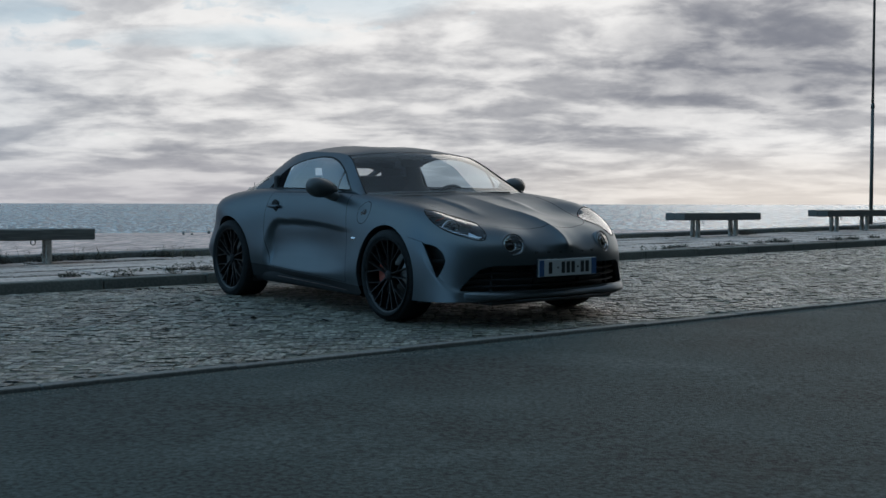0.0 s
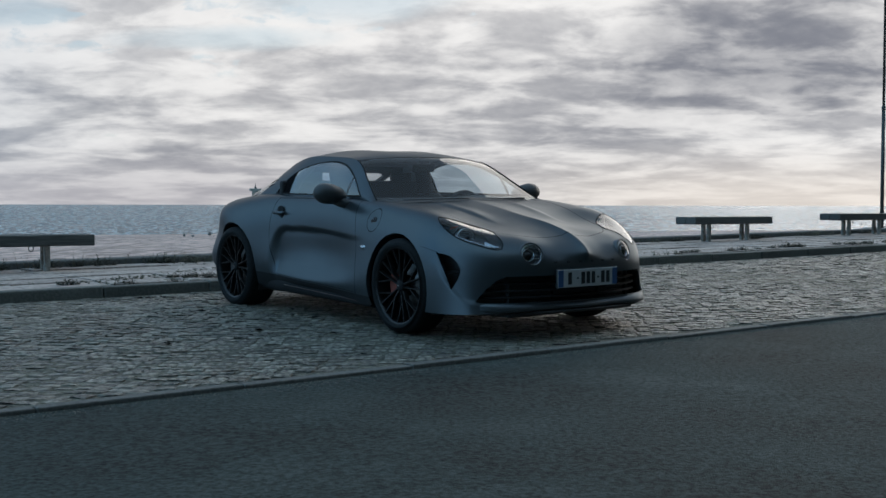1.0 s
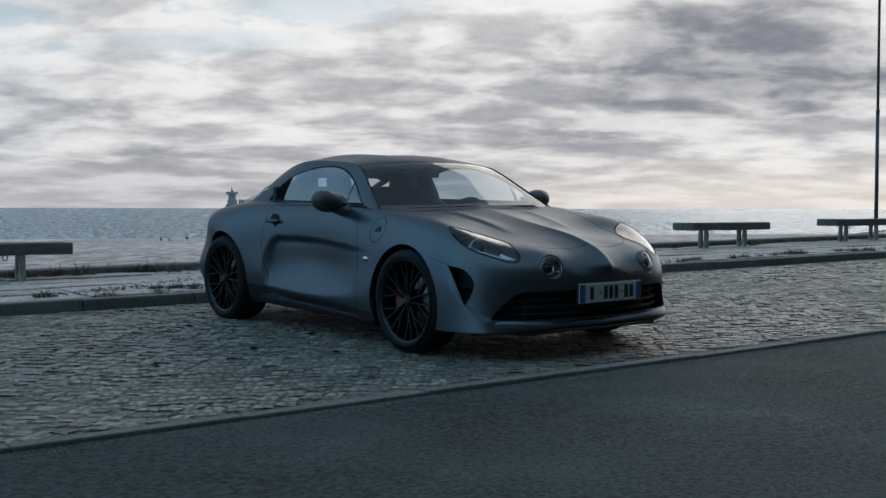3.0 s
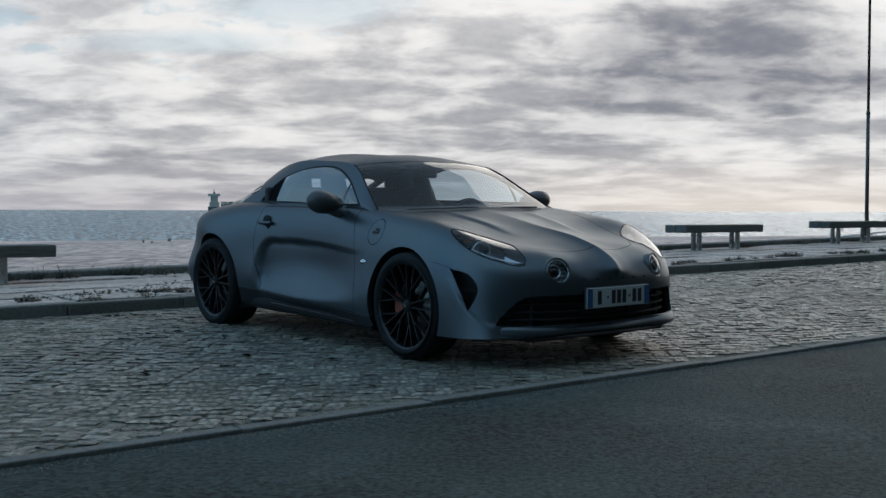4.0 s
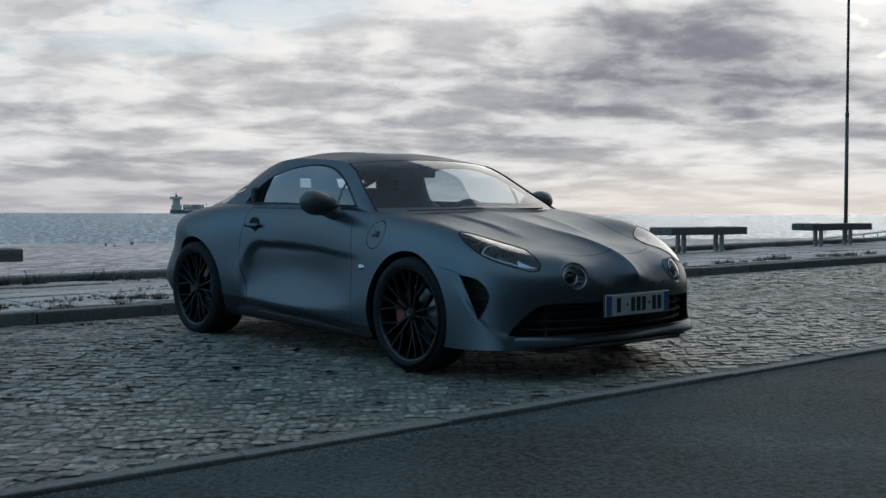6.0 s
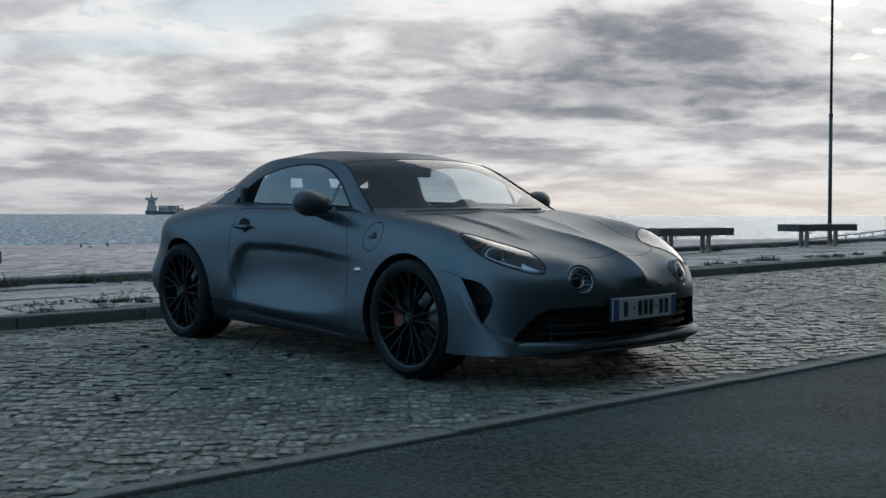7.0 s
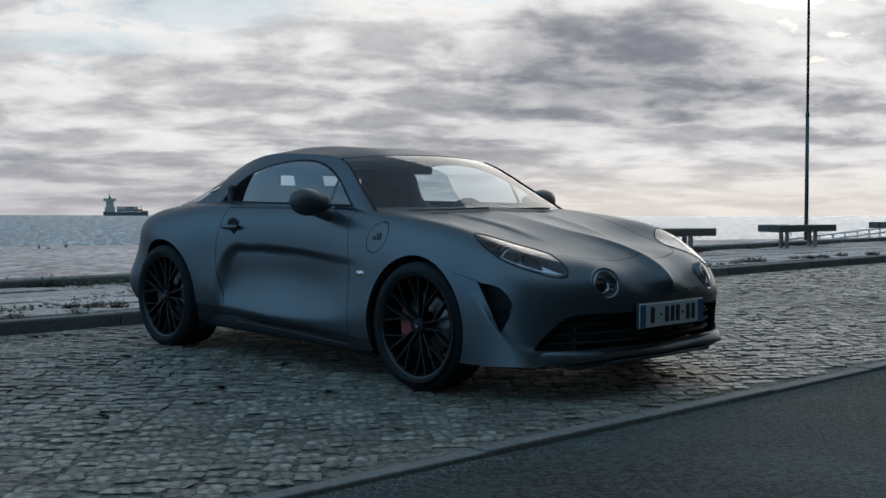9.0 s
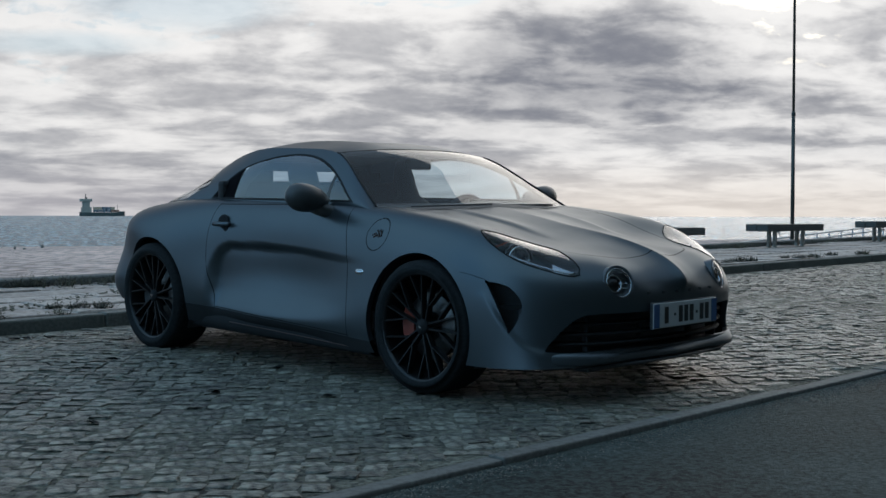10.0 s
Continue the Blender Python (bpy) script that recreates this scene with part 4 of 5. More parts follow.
def wheel(x, y_out, sign, radius, width, rim_r, label):
    """A wheel with its outer face at y_out; sign -1 is the right side of the car."""
    m = Matrix.Translation((x, y_out, AXLE_Z)) @ Matrix.Diagonal((1, -sign, 1, 1))     # local +y points inwards
    bm = bmesh.new()
    lathe(bm, [(rim_r + 0.004, 0.012), (rim_r + 0.008, 0.004), (rim_r + 0.002, 0.0), (rim_r - 0.008, 0.006), (rim_r - 0.014, 0.02), (rim_r - 0.02, 0.06), (rim_r - 0.035, 0.10), (rim_r - 0.03, width)], 72, m)
    rim = part("wheel", bm, RIMM, car, label, True)
    bm = bmesh.new()
    r, w = radius, width
    lathe(bm, [(rim_r, 0.0), (rim_r + 0.012, -0.008), (rim_r + 0.03, -0.014), (r - 0.035, -0.012), (r - 0.012, -0.001), (r - 0.003, 0.014), (r, 0.04), (r, w - 0.04), (r - 0.01, w - 0.004), (rim_r + 0.03, w + 0.01), (rim_r, w)], 72, m)
    part("tyre", bm, RUBBER, rim, "black low-profile tyre", True)
    # spokes: five groups, each of two long arms that fork
    def arm(r0, a0, r1, a1, o0, o1, w0, w1):
        b = bmesh.new()
        p, q = (Vector((r * math.cos(radians(a)), o, r * math.sin(radians(a)))) for r, a, o in ((r0, a0, o0), (r1, a1, o1)))
        across = (q - p).cross(Vector((0, 1, 0))).normalized()
        rings = []
        for f in (0.0, 0.5, 1.0):
            c, w = p.lerp(q, f), w0 + (w1 - w0) * f
            rings.append([b.verts.new(c + across * e + Vector((0, d, 0))) for e, d in ((-w * 0.55, 0), (w * 0.55, 0), (w, 0.012), (w, 0.03), (-w, 0.03), (-w, 0.012))])
        for u, v in zip(rings, rings[1:]):
            for j in range(6):
                b.faces.new((u[j], u[(j + 1) % 6], v[(j + 1) % 6], v[j]))
        b.faces.new(rings[0][::-1])
        b.faces.new(rings[-1])
        me = bpy.data.meshes.new("spoke")
        b.to_mesh(me)
        b.free()
        me.materials.append(RIMM)
        return me

    end = rim_r - 0.006
    fork = 0.115
    arms = []
    for flip in (1, -1):
        arms.append(arm(0.024, 11 * flip, end, 27 * flip, 0.028, 0.009, 0.0075, 0.0055))
        arms.append(arm(fork, 22.0 * flip, end, 9 * flip, 0.021, 0.009, 0.0055, 0.0055))
    for i in range(5):
        for me in arms:
            o = new("spoke", me)
            o.parent = rim
            o.matrix_basis = m @ Matrix.Rotation(radians(29.5 + 72 * i), 4, "Y")
    bm = bmesh.new()
    lathe(bm, [(0.001, 0.010), (0.020, 0.010), (0.024, 0.014), (0.034, 0.018), (0.037, 0.03), (0.035, 0.06)], 32, m)
    part("hub", bm, GAP, rim, "dark hub cap", True)
    bm = bmesh.new()
    box(bm, -0.008, 0.007, 0.009, 0.012, -0.003, 0.003, m=m @ Matrix.Rotation(0.6, 4, "Y"))
    part("cap_mark", bm, CHROME, rim, "small plain silver mark")
    bm = bmesh.new()
    lathe(bm, [(0.07, 0.085), (0.158, 0.085), (0.160, 0.088), (0.160, 0.11), (0.07, 0.11)], 48, m)
    part("brake_disc", bm, STEEL, rim, "grey steel brake disc", True)
    bm = bmesh.new()
    rings = []
    for i in range(9):
        a = radians(180 - 30 + 60 * i / 8)
        rings.append([bm.verts.new(m @ Vector((rr * math.cos(a), o, rr * math.sin(a)))) for rr, o in ((0.095, 0.062), (0.172, 0.062), (0.172, 0.125), (0.095, 0.125))])
    for a, b in zip(rings, rings[1:]):
        for j in range(4):
            bm.faces.new((a[j], a[(j + 1) % 4], b[(j + 1) % 4], b[j]))
    bm.faces.new(rings[0][::-1])
    bm.faces.new(rings[-1])
    part("brake_caliper", bm, ORANGE if x > -1 else BLACKM, rim, "orange brake caliper" if x > -1 else "dark brake caliper")


for sg in (-1, 1):
    wheel(0.0, sg * 0.885, sg, 0.315, 0.215, 0.254, "dark multi-spoke front wheel")
    wheel(WB, sg * 0.895, sg, 0.325, 0.245, 0.258, "dark multi-spoke rear wheel")


def liners():
    """Dark wheel housings, floor pan and grille back."""
    for sg in (-1, 1):
        for x, r in ((0.0, ARCH_F + 0.012), (WB, ARCH_R + 0.012)):
            bm = bmesh.new()
            n = 28
            outer, inner = [], []
            for i in range(n + 1):
                a = radians(-28 + 236 * i / n)
                outer.append(bm.verts.new((x + r * math.cos(a), sg * 0.845, AXLE_Z + r * math.sin(a))))
                inner.append(bm.verts.new((x + r * math.cos(a), sg * 0.52, AXLE_Z + r * math.sin(a))))
            for i in range(n):
                bm.faces.new((outer[i], outer[i + 1], inner[i + 1], inner[i]))
            bm.faces.new(inner)
            part("wheel_liner", bm, BLACKM, car, "dark plastic wheel housing")
    bm = bmesh.new()
    box(bm, -3.05, 0.36, -0.5, 0.5, 0.15, 0.19, 0.01)
    box(bm, -2.0, -0.38, -0.78, 0.78, 0.15, 0.19, 0.01)
    box(bm, 0.36, 0.74, -0.55, 0.55, 0.15, 0.19, 0.01)
    part("floor_pan", bm, BLACKM, car, "black underbody")


liners()

# ---------------------------------------------------------------- car: lamps, trim, mirrors, cabin
_skin = lower_body()
SKIN = np.array([v.co[:] for v in _skin.verts])
_skin.free()


def side_y(x, z):
    """Half width of the side at (x, z)."""
    d = (SKIN[:, 0] - x) ** 2 + (SKIN[:, 2] - z) ** 2 + np.where(SKIN[:, 1] > -0.5, 9.0, 0.0)
    i = np.argsort(d)[:6]
    w = 1 / (d[i] + 1e-6)
    return -float((SKIN[i, 1] * w).sum() / w.sum())


def front_x(y, z):
    d = (np.abs(SKIN[:, 1]) - abs(y)) ** 2 + (SKIN[:, 2] - z) ** 2 + np.where(SKIN[:, 0] < 0.3, 9.0, 0.0)
    i = np.argsort(d)[:6]
    w = 1 / (d[i] + 1e-6)
    return float((SKIN[i, 0] * w).sum() / w.sum())


def top_z(x, y):
    d = (SKIN[:, 0] - x) ** 2 + (np.abs(SKIN[:, 1]) - abs(y)) ** 2 + np.where(SKIN[:, 2] < 0.58, 9.0, 0.0)
    i = np.argsort(d)[:6]
    w = 1 / (d[i] + 1e-6)
    return float((SKIN[i, 2] * w).sum() / w.sum())


def disc(bm, r, m, sides=32):
    vs = [bm.verts.new(m @ Vector((r * math.cos(2 * math.pi * j / sides), 0, r * math.sin(2 * math.pi * j / sides)))) for j in range(sides)]
    bm.faces.new(vs)


def facing(x, y, z, yaw, up):
    """A frame whose -y axis looks forward, turned outwards by yaw and up by up (degrees)."""
    return Matrix.Translation((x, y, z)) @ Matrix.Rotation(radians(90 + yaw), 4, "Z") @ Matrix.Rotation(radians(-up), 4, "X")


def headlamps(lamp):
    lamp.normal_update()
    for side in (-1, 1):
        m = Matrix.Diagonal((1, 1 if side < 0 else -1, 1, 1))
        bowl = lamp.copy()
        rim = [e for e in bowl.edges if len(e.link_faces) == 1]
        back = bmesh.ops.extrude_edge_only(bowl, edges=rim)
        walls = set(x for x in back["geom"] if isinstance(x, bmesh.types.BMVert))
        shift = Vector((-0.14, 0.04, -0.035))
        for v in bowl.verts:
            if v not in walls:
                v.co += shift
        for v in walls:
            v.co -= v.normal * 0.002
        bowl.transform(m)
        house = part("headlamp", bowl, LAMPBLK, car, "teardrop headlamp with a clear cover")
        lens = lamp.copy()
        lens.transform(m)
        if side > 0:
            bmesh.ops.reverse_faces(lens, faces=lens.faces)
        part("cover", lens, LENS, house, "clear lamp cover", True)
        edge = lamp.copy()
        rim = [e for e in edge.edges if len(e.link_faces) == 1]
        b = bmesh.new()
        for e in rim:
            p, q = e.verts[0].co, e.verts[1].co
            tube(b, [p, q], 0.0035, 5)
        b.transform(m)
        part("surround", b, GAP, house, "thin black lamp surround", True)
        b = bmesh.new()
        for e in rim:
            p, q = e.verts[0].co.copy(), e.verts[1].co.copy()
            h, z = corner_view((p + q) / 2)
            if z < 0.775 - 0.439 * (h + 0.335) - 0.012 and h > -0.20:
                for w in (p, q):
                    w += Vector((-0.020, 0.006, 0.012))
                tube(b, [p, q], 0.0048, 6)
        edge.free()
        b.transform(m)
        part("light_guide", b, LENSIN, house, "bright line along the lamp's lower edge", True)
        f = facing(0.402, side * 0.628, 0.646, side * 14, 4) @ Matrix.Scale(1.06, 4)
        b = bmesh.new()
        lathe(b, [(0.046, 0.0), (0.052, -0.004), (0.056, 0.004), (0.054, 0.03), (0.046, 0.02)], 40, f, closed=True)
        part("projector_ring", b, CHROME, house, "bright ring round the projector", True)
        b = bmesh.new()
        lathe(b, [(0.001, -0.012), (0.018, -0.010), (0.034, -0.002), (0.043, 0.01), (0.045, 0.02)], 32, f)
        part("projector_lens", b, BLACKG, house, "dark glass projector", True)
        b = bmesh.new()
        lathe(b, [(0.057, 0.006), (0.066, 0.0), (0.070, 0.008), (0.068, 0.03)], 40, f)
        part("projector_bezel", b, RIMM, house, "dark outer bezel", True)
        b = lamp.copy()

        def blade(co):
            h, z = corner_view(co)
            return max(-0.005 - h, h - 0.075, z - (0.650 - 0.40 * (h + 0.055)), lamp_field(co) + 0.010)

        cut(b, blade)
        gone = [fc for fc in b.faces if blade(fc.calc_center_median()) > 0]
        bmesh.ops.delete(b, geom=gone, context="FACES")
        bmesh.ops.translate(b, verts=b.verts, vec=(-0.035, 0.012, -0.004))
        b.transform(m)
        part("reflector_blade", b, LENSIN, house, "silver reflector blade", True)
        b = bmesh.new()
        box(b, -0.03, 0.03, -0.003, 0.003, -0.004, 0.004, 0.002, m=Matrix.Translation((0.305, side * 0.645, 0.708)) @ Matrix.Rotation(side * radians(-52), 4, "Z") @ Matrix.Rotation(radians(-22), 4, "Y"))
        part("amber_strip", b, AMBER, house, "dull amber indicator strip")


headlamps(lamp_bm)
lamp_bm.free()


def round_lamps():
    for side in (-1, 1):
        x = front_x(DRL_Y, DRL_Z)
        f = facing(x - 0.002, side * DRL_Y, DRL_Z, side * 17, 17)
        b = bmesh.new()
        lathe(b, [(0.084, 0.05), (0.083, 0.004), (0.078, -0.005), (0.071, 0.000), (0.067, 0.010), (0.060, 0.026), (0.040, 0.034), (0.001, 0.036)], 48, f)
        lamp = part("driving_lamp", b, LAMPGREY, car, "round driving lamp with a bright ring", True)
        b = bmesh.new()
        lathe(b, [(0.0625, 0.000), (0.065, -0.004), (0.0685, -0.001), (0.067, 0.006)], 48, f, closed=True)
        part("ring", b, CHROME, lamp, "thin bright ring", True)
        g = f @ Matrix.Translation((0.018 * side, 0, 0))
        b = bmesh.new()
        lathe(b, [(0.034, 0.014), (0.037, 0.006), (0.041, 0.010), (0.042, 0.028)], 32, g, closed=True)
        part("inner_ring", b, CHROME, lamp, "bright inner ring", True)
        b = bmesh.new()
        lathe(b, [(0.001, 0.006), (0.018, 0.009), (0.030, 0.018), (0.034, 0.026)], 32, g)
        part("inner_lens", b, BLACKG, lamp, "dark lamp lens", True)
        for h in (-0.022, 0.0, 0.022):
            b = bmesh.new()
            box(b, -0.028, 0.028, 0.016, 0.022, h - 0.003, h + 0.003, 0.001, m=f @ Matrix.Translation((-0.030 * side, 0, 0)))
            part("lamp_bar", b, LENSIN, lamp, "thin silver bar")
        b = bmesh.new()
        lathe(b, [(0.068, -0.001), (0.05, -0.010), (0.03, -0.015), (0.001, -0.017)], 40, f)
        face_out(b)
        part("cover", b, LENS, lamp, "clear round cover", True)


round_lamps()


def sweep(bm, path, section, close=False, taper=0, swell=0.0):
    """path: list of (place, outward) in plan; section: (out, height) points; taper: steps over which it thins out at the ends."""
    rings = []
    for i, ((x, y), (ox, oy)) in enumerate(path):
        k = smooth(min(i, len(path) - 1 - i), -1, taper) if taper else 1.0
        sink = 0.014 * (1 - k)
        k *= 1 + swell * smooth(abs(y), 0.28, 0.60)
        rings.append([bm.verts.new((x + ox * (o if o < 0 else o * k - sink), y + oy * (o if o < 0 else o * k - sink), h)) for o, h in section])
    n = len(section)
    for a, b in zip(rings, rings[1:]):
        for j in range(n if close else n - 1):
            bm.faces.new((a[j], a[(j + 1) % n], b[(j + 1) % n], b[j]))
    if close:
        bm.faces.new(rings[0][::-1])
        bm.faces.new(rings[-1])


def nose_path(line, last, n=60, inset=0.0):
    """Plan of a control line round the nose, from the right side to the left, with outward directions."""
    w = np.array(WAIST)
    t = np.concatenate([[0], np.cumsum(np.linalg.norm(np.diff(w, axis=0), axis=1))])
    q = np.linspace(0, last * t[4], n)
    c = spline(t, line, q)[:, :2]
    half = [(x, -max(0.0, y)) for x, y in c]
    pts = half[::-1] + [(x, -y) for x, y in half[1:]]
    out = []
    for i, p in enumerate(pts):
        a, b = pts[max(0, i - 1)], pts[min(len(pts) - 1, i + 1)]
        d = Vector((b[0] - a[0], b[1] - a[1])).normalized()
        out.append(((p[0] - inset * d.y, p[1] + inset * d.x), (d.y, -d.x)))
    return out


def front_trim():
    bm = bmesh.new()
    path = nose_path(BOTTOM, 0.97)
    sweep(bm, path, [(-0.02, 0.246), (0.004, 0.237), (0.018, 0.226), (0.028, 0.214), (0.033, 0.205), (0.033, 0.198), (0.025, 0.190), (0.0, 0.186), (-0.08, 0.184)], taper=58, swell=0.3)
    part("front_splitter", bm, PAINT, car, "matt grey front lip", True)
    bm = bmesh.new()
    sweep(bm, nose_path(LOW, 0.60), [(-0.10, 0.186), (-0.005, 0.184), (0.004, 0.176), (-0.02, 0.166), (-0.12, 0.164)])
    part("under_lip", bm, BLACKM, car, "black lower lip", True)
    bm = bmesh.new()
    sweep(bm, nose_path(LOW, 0.86, inset=0.11), [(0, 0.20), (0, 0.43)])
    part("grille_back", bm, LAMPBLK, car, "black depth behind the lower grille", True)
    for h, inset in ((0.275, 0.020), (0.318, 0.016), (0.362, 0.014)):
        bm = bmesh.new()
        sweep(bm, nose_path(WAIST, 0.74 if h < 0.34 else 0.66, inset=inset + 0.04), [(0.012, h - 0.004), (0.014, h), (0.010, h + 0.006), (-0.03, h + 0.010), (-0.03, h - 0.004)], close=True)
        part("grille_slat", bm, GAP, car, "slim black grille slat", True)
    for y in (-0.52, -0.20, 0.20, 0.52):
        bm = bmesh.new()
        x = front_x(y, 0.31) - 0.055
        box(bm, x - 0.03, x, y - 0.006, y + 0.006, 0.240, 0.410, 0.002)
        part("grille_post", bm, BLACKM, car)
    for side in (-1, 1):
        bm = bmesh.new()
        a = [(0.30, side * 0.80, 0.31), (0.30, side * 0.80, 0.58), (0.52, side * 0.60, 0.58), (0.52, side * 0.60, 0.31)]
        bm.faces.new([bm.verts.new(v) for v in a])
        inlet = part("side_inlet", bm, LAMPGREY, car, "dark triangular inlet in the bumper corner")
        bm = bmesh.new()
        box(bm, -0.07, 0.07, -0.004, 0.004, -0.012, 0.012, 0.003, m=Matrix.Translation((0.44, side * 0.745, 0.435)) @ Matrix.Rotation(side * radians(-45), 4, "Z") @ Matrix.Rotation(radians(8), 4, "X"))
        part("vane", bm, BLACKM, inlet)


front_trim()


def plate():
    x = front_x(0, 0.40) + 0.016
    bm = bmesh.new()
    box(bm, x - 0.010, x, -0.262, 0.262, 0.333, 0.447, 0.004)
    p = part("number_plate", bm, WHITEP, car, "white plate with blue end bands and dark bars")
    bm = bmesh.new()
    box(bm, x - 0.02, x - 0.004, -0.266, 0.266, 0.329, 0.451, 0.004)
    part("holder", bm, BLACKM, p)
    for y in (-0.238, 0.238):
        bm = bmesh.new()
        box(bm, x, x + 0.0012, y - 0.022, y + 0.022, 0.336, 0.444)
        part("blue_band", bm, BLUEP, p, "blue band")
    for y in (-0.160, -0.045, 0.0, 0.045, 0.130, 0.175):
        bm = bmesh.new()
        box(bm, x, x + 0.0012, y - 0.0155, y + 0.0155, 0.352, 0.428)
        part("bar", bm, INK, p, "dark bar")
    for y in (-0.092, 0.088):
        bm = bmesh.new()
        box(bm, x, x + 0.0012, y - 0.008, y + 0.008, 0.384, 0.396)
        part("dash", bm, INK, p)


plate()


def small_marks():
    for i in range(6):
        y = -0.25 + 0.10 * i
        x = front_x(y, 0.492)
        bm = bmesh.new()
        box(bm, x - 0.004, x + 0.0015, y - 0.011, y + 0.011, 0.487, 0.500)
        part("nose_mark", bm, BLACKM, car, "small plain black mark on the nose")
    for side in (-1, 1):
        for dx, dz, w, tilt in ((-0.022, 0.000, 0.030, 20), (-0.010, -0.008, 0.034, 20), (0.014, 0.002, 0.046, -62), (0.020, -0.008, 0.028, 15), (0.030, 0.004, 0.042, -80)):
            x, z = -0.315 + dx * (1 if side < 0 else 1), 0.745 + dz
            y = side_y(x, z)
            bm = bmesh.new()
            box(bm, -w / 2, w / 2, -0.001, 0.001, -0.004, 0.004, m=Matrix.Translation((x, side * (y + 0.001), z)) @ Matrix.Rotation(radians(-tilt), 4, "Y"))
            part("wing_mark", bm, BLACKG, car, "plain black mark on the wing cap")
        bm = bmesh.new()
        tube(bm, [(x, side * (side_y(x, z) + 0.0002), z) for x, z in [(0.265 + 0.14 * i / 12, 0.592 - 0.030 * (i / 12) ** 1.4) for i in range(13)]], 0.0013, 5)
        part("bumper_seam", bm, GAP, car, "dark seam between bumper and wing", True)
        x, z = -0.43, 0.557
        y = side_y(x, z)
        bm = bmesh.new()
        lathe(bm, [(0.026, 0.0), (0.025, -0.006), (0.015, -0.010), (0.001, -0.011)], 24, Matrix.Translation((x, side * (y - 0.001), z)) @ Matrix.Diagonal((1, -side, 0.5, 1)))
        rep = part("side_repeater", bm, LENSIN, car, "small bright oval side repeater", True)
        bm = bmesh.new()
        lathe(bm, [(0.031, 0.002), (0.030, -0.004), (0.026, -0.004)], 24, Matrix.Translation((x, side * (y - 0.001), z)) @ Matrix.Diagonal((1, -side, 0.52, 1)))
        part("repeater_rim", bm, CHROME, rep, "", True)
        # handle
        x, z = -1.665, 0.772
        y = side_y(x, z)
        bm = bmesh.new()
        lathe(bm, [(0.001, -0.004), (0.046, -0.005), (0.052, -0.004), (0.055, 0.006)], 28, Matrix.Translation((x, side * y, z)) @ Matrix.Diagonal((1, -side, 1, 1)))
        cup = part("door_handle", bm, GAP, car, "grey pull handle over a dark round cup", True)
        bm = bmesh.new()
        tube(bm, [(x - 0.075, side * (y + 0.004), z), (x - 0.066, side * (y + 0.022), z), (x - 0.03, side * (y + 0.028), z), (x + 0.03, side * (y + 0.027), z), (x + 0.064, side * (y + 0.02), z), (x + 0.072, side * (y + 0.003), z)],
             [0.011, 0.013, 0.013, 0.013, 0.013, 0.011], 10)
        part("grip", bm, PAINT, cup, "matt grey grip", True)
        # sill
        bm = bmesh.new()
        n, rings = 40, []
        for i in range(n + 1):
            u = i / n
            x = -0.375 - 1.66 * u
            yy = 0.852 - 0.018 * math.sin(math.pi * u) - 0.03 * smooth(u, 0.75, 1.0)
            zt = 0.205 + 0.072 * u
            rings.append([bm.verts.new((x, side * a, b)) for a, b in ((yy - 0.06, zt + 0.02), (yy - 0.012, zt), (yy + 0.004, zt - 0.045), (yy - 0.006, 0.150 + 0.02 * u), (yy - 0.04, 0.138 + 0.02 * u), (0.70, 0.14 + 0.02 * u))])
        for a, b in zip(rings, rings[1:]):
            for j in range(5):
                bm.faces.new((a[j], a[j + 1], b[j + 1], b[j]))
        sill = part("side_skirt", bm, GAP, car, "black side skirt with a thin orange line", True)
        bm = bmesh.new()
        tube(bm, [(-0.40 - 1.2 * u / 20, side * (0.852 - 0.018 * math.sin(math.pi * u / 28) + 0.006), 0.172 + 0.062 * u / 28) for u in range(21)], 0.0025, 5)
        part("pinstripe", bm, REDLINE, sill, "thin dull orange line", True)


small_marks()


def door_mirrors():
    for side in (-1, 1):
        bm = bmesh.new()
        bmesh.ops.create_uvsphere(bm, u_segments=32, v_segments=20, radius=1.0)
        for v in bm.verts:
            x, y, z = v.co
            fat = 1.0 + 0.22 * y
            zz = z * 0.075 * fat
            if z < 0:
                zz *= 0.92
            xx = x * 0.082 * (1.0 + 0.1 * y)
            if x < 0:
                xx *= 0.62
            v.co = Vector((xx * 1.06 - 0.01 * y, y * 0.136, zz + 0.012 * y))
        bm.transform(Matrix.Translation((-0.795, side * 0.915, 0.918)) @ Matrix.Diagonal((1, side, 1, 1)) @ Matrix.Rotation(radians(-8), 4, "Z"))
        house = part("door_mirror", bm, MIRRORM, car, "matt dark door mirror housing", True)
        bm = bmesh.new()
        tube(bm, [(-0.785, side * 0.875, 0.885), (-0.77, side * 0.835, 0.862), (-0.757, side * 0.80, 0.848), (-0.75, side * 0.765, 0.842)], [0.040, 0.036, 0.036, 0.040], 12)
        for v in bm.verts:
            v.co.x = -0.765 + (v.co.x + 0.765) * 1.35
        part("stalk", bm, MIRRORM, house, "dark mirror stalk", True)
        bm = bmesh.new()
        disc(bm, 1.0, Matrix.Translation((-0.842, side * 0.917, 0.92)) @ Matrix.Rotation(radians(90 - side * 8), 4, "Z") @ Matrix.Diagonal((0.095, 1, 0.05, 1)))
        part("mirror_glass", bm, CHROME, house, "mirror glass")


door_mirrors()


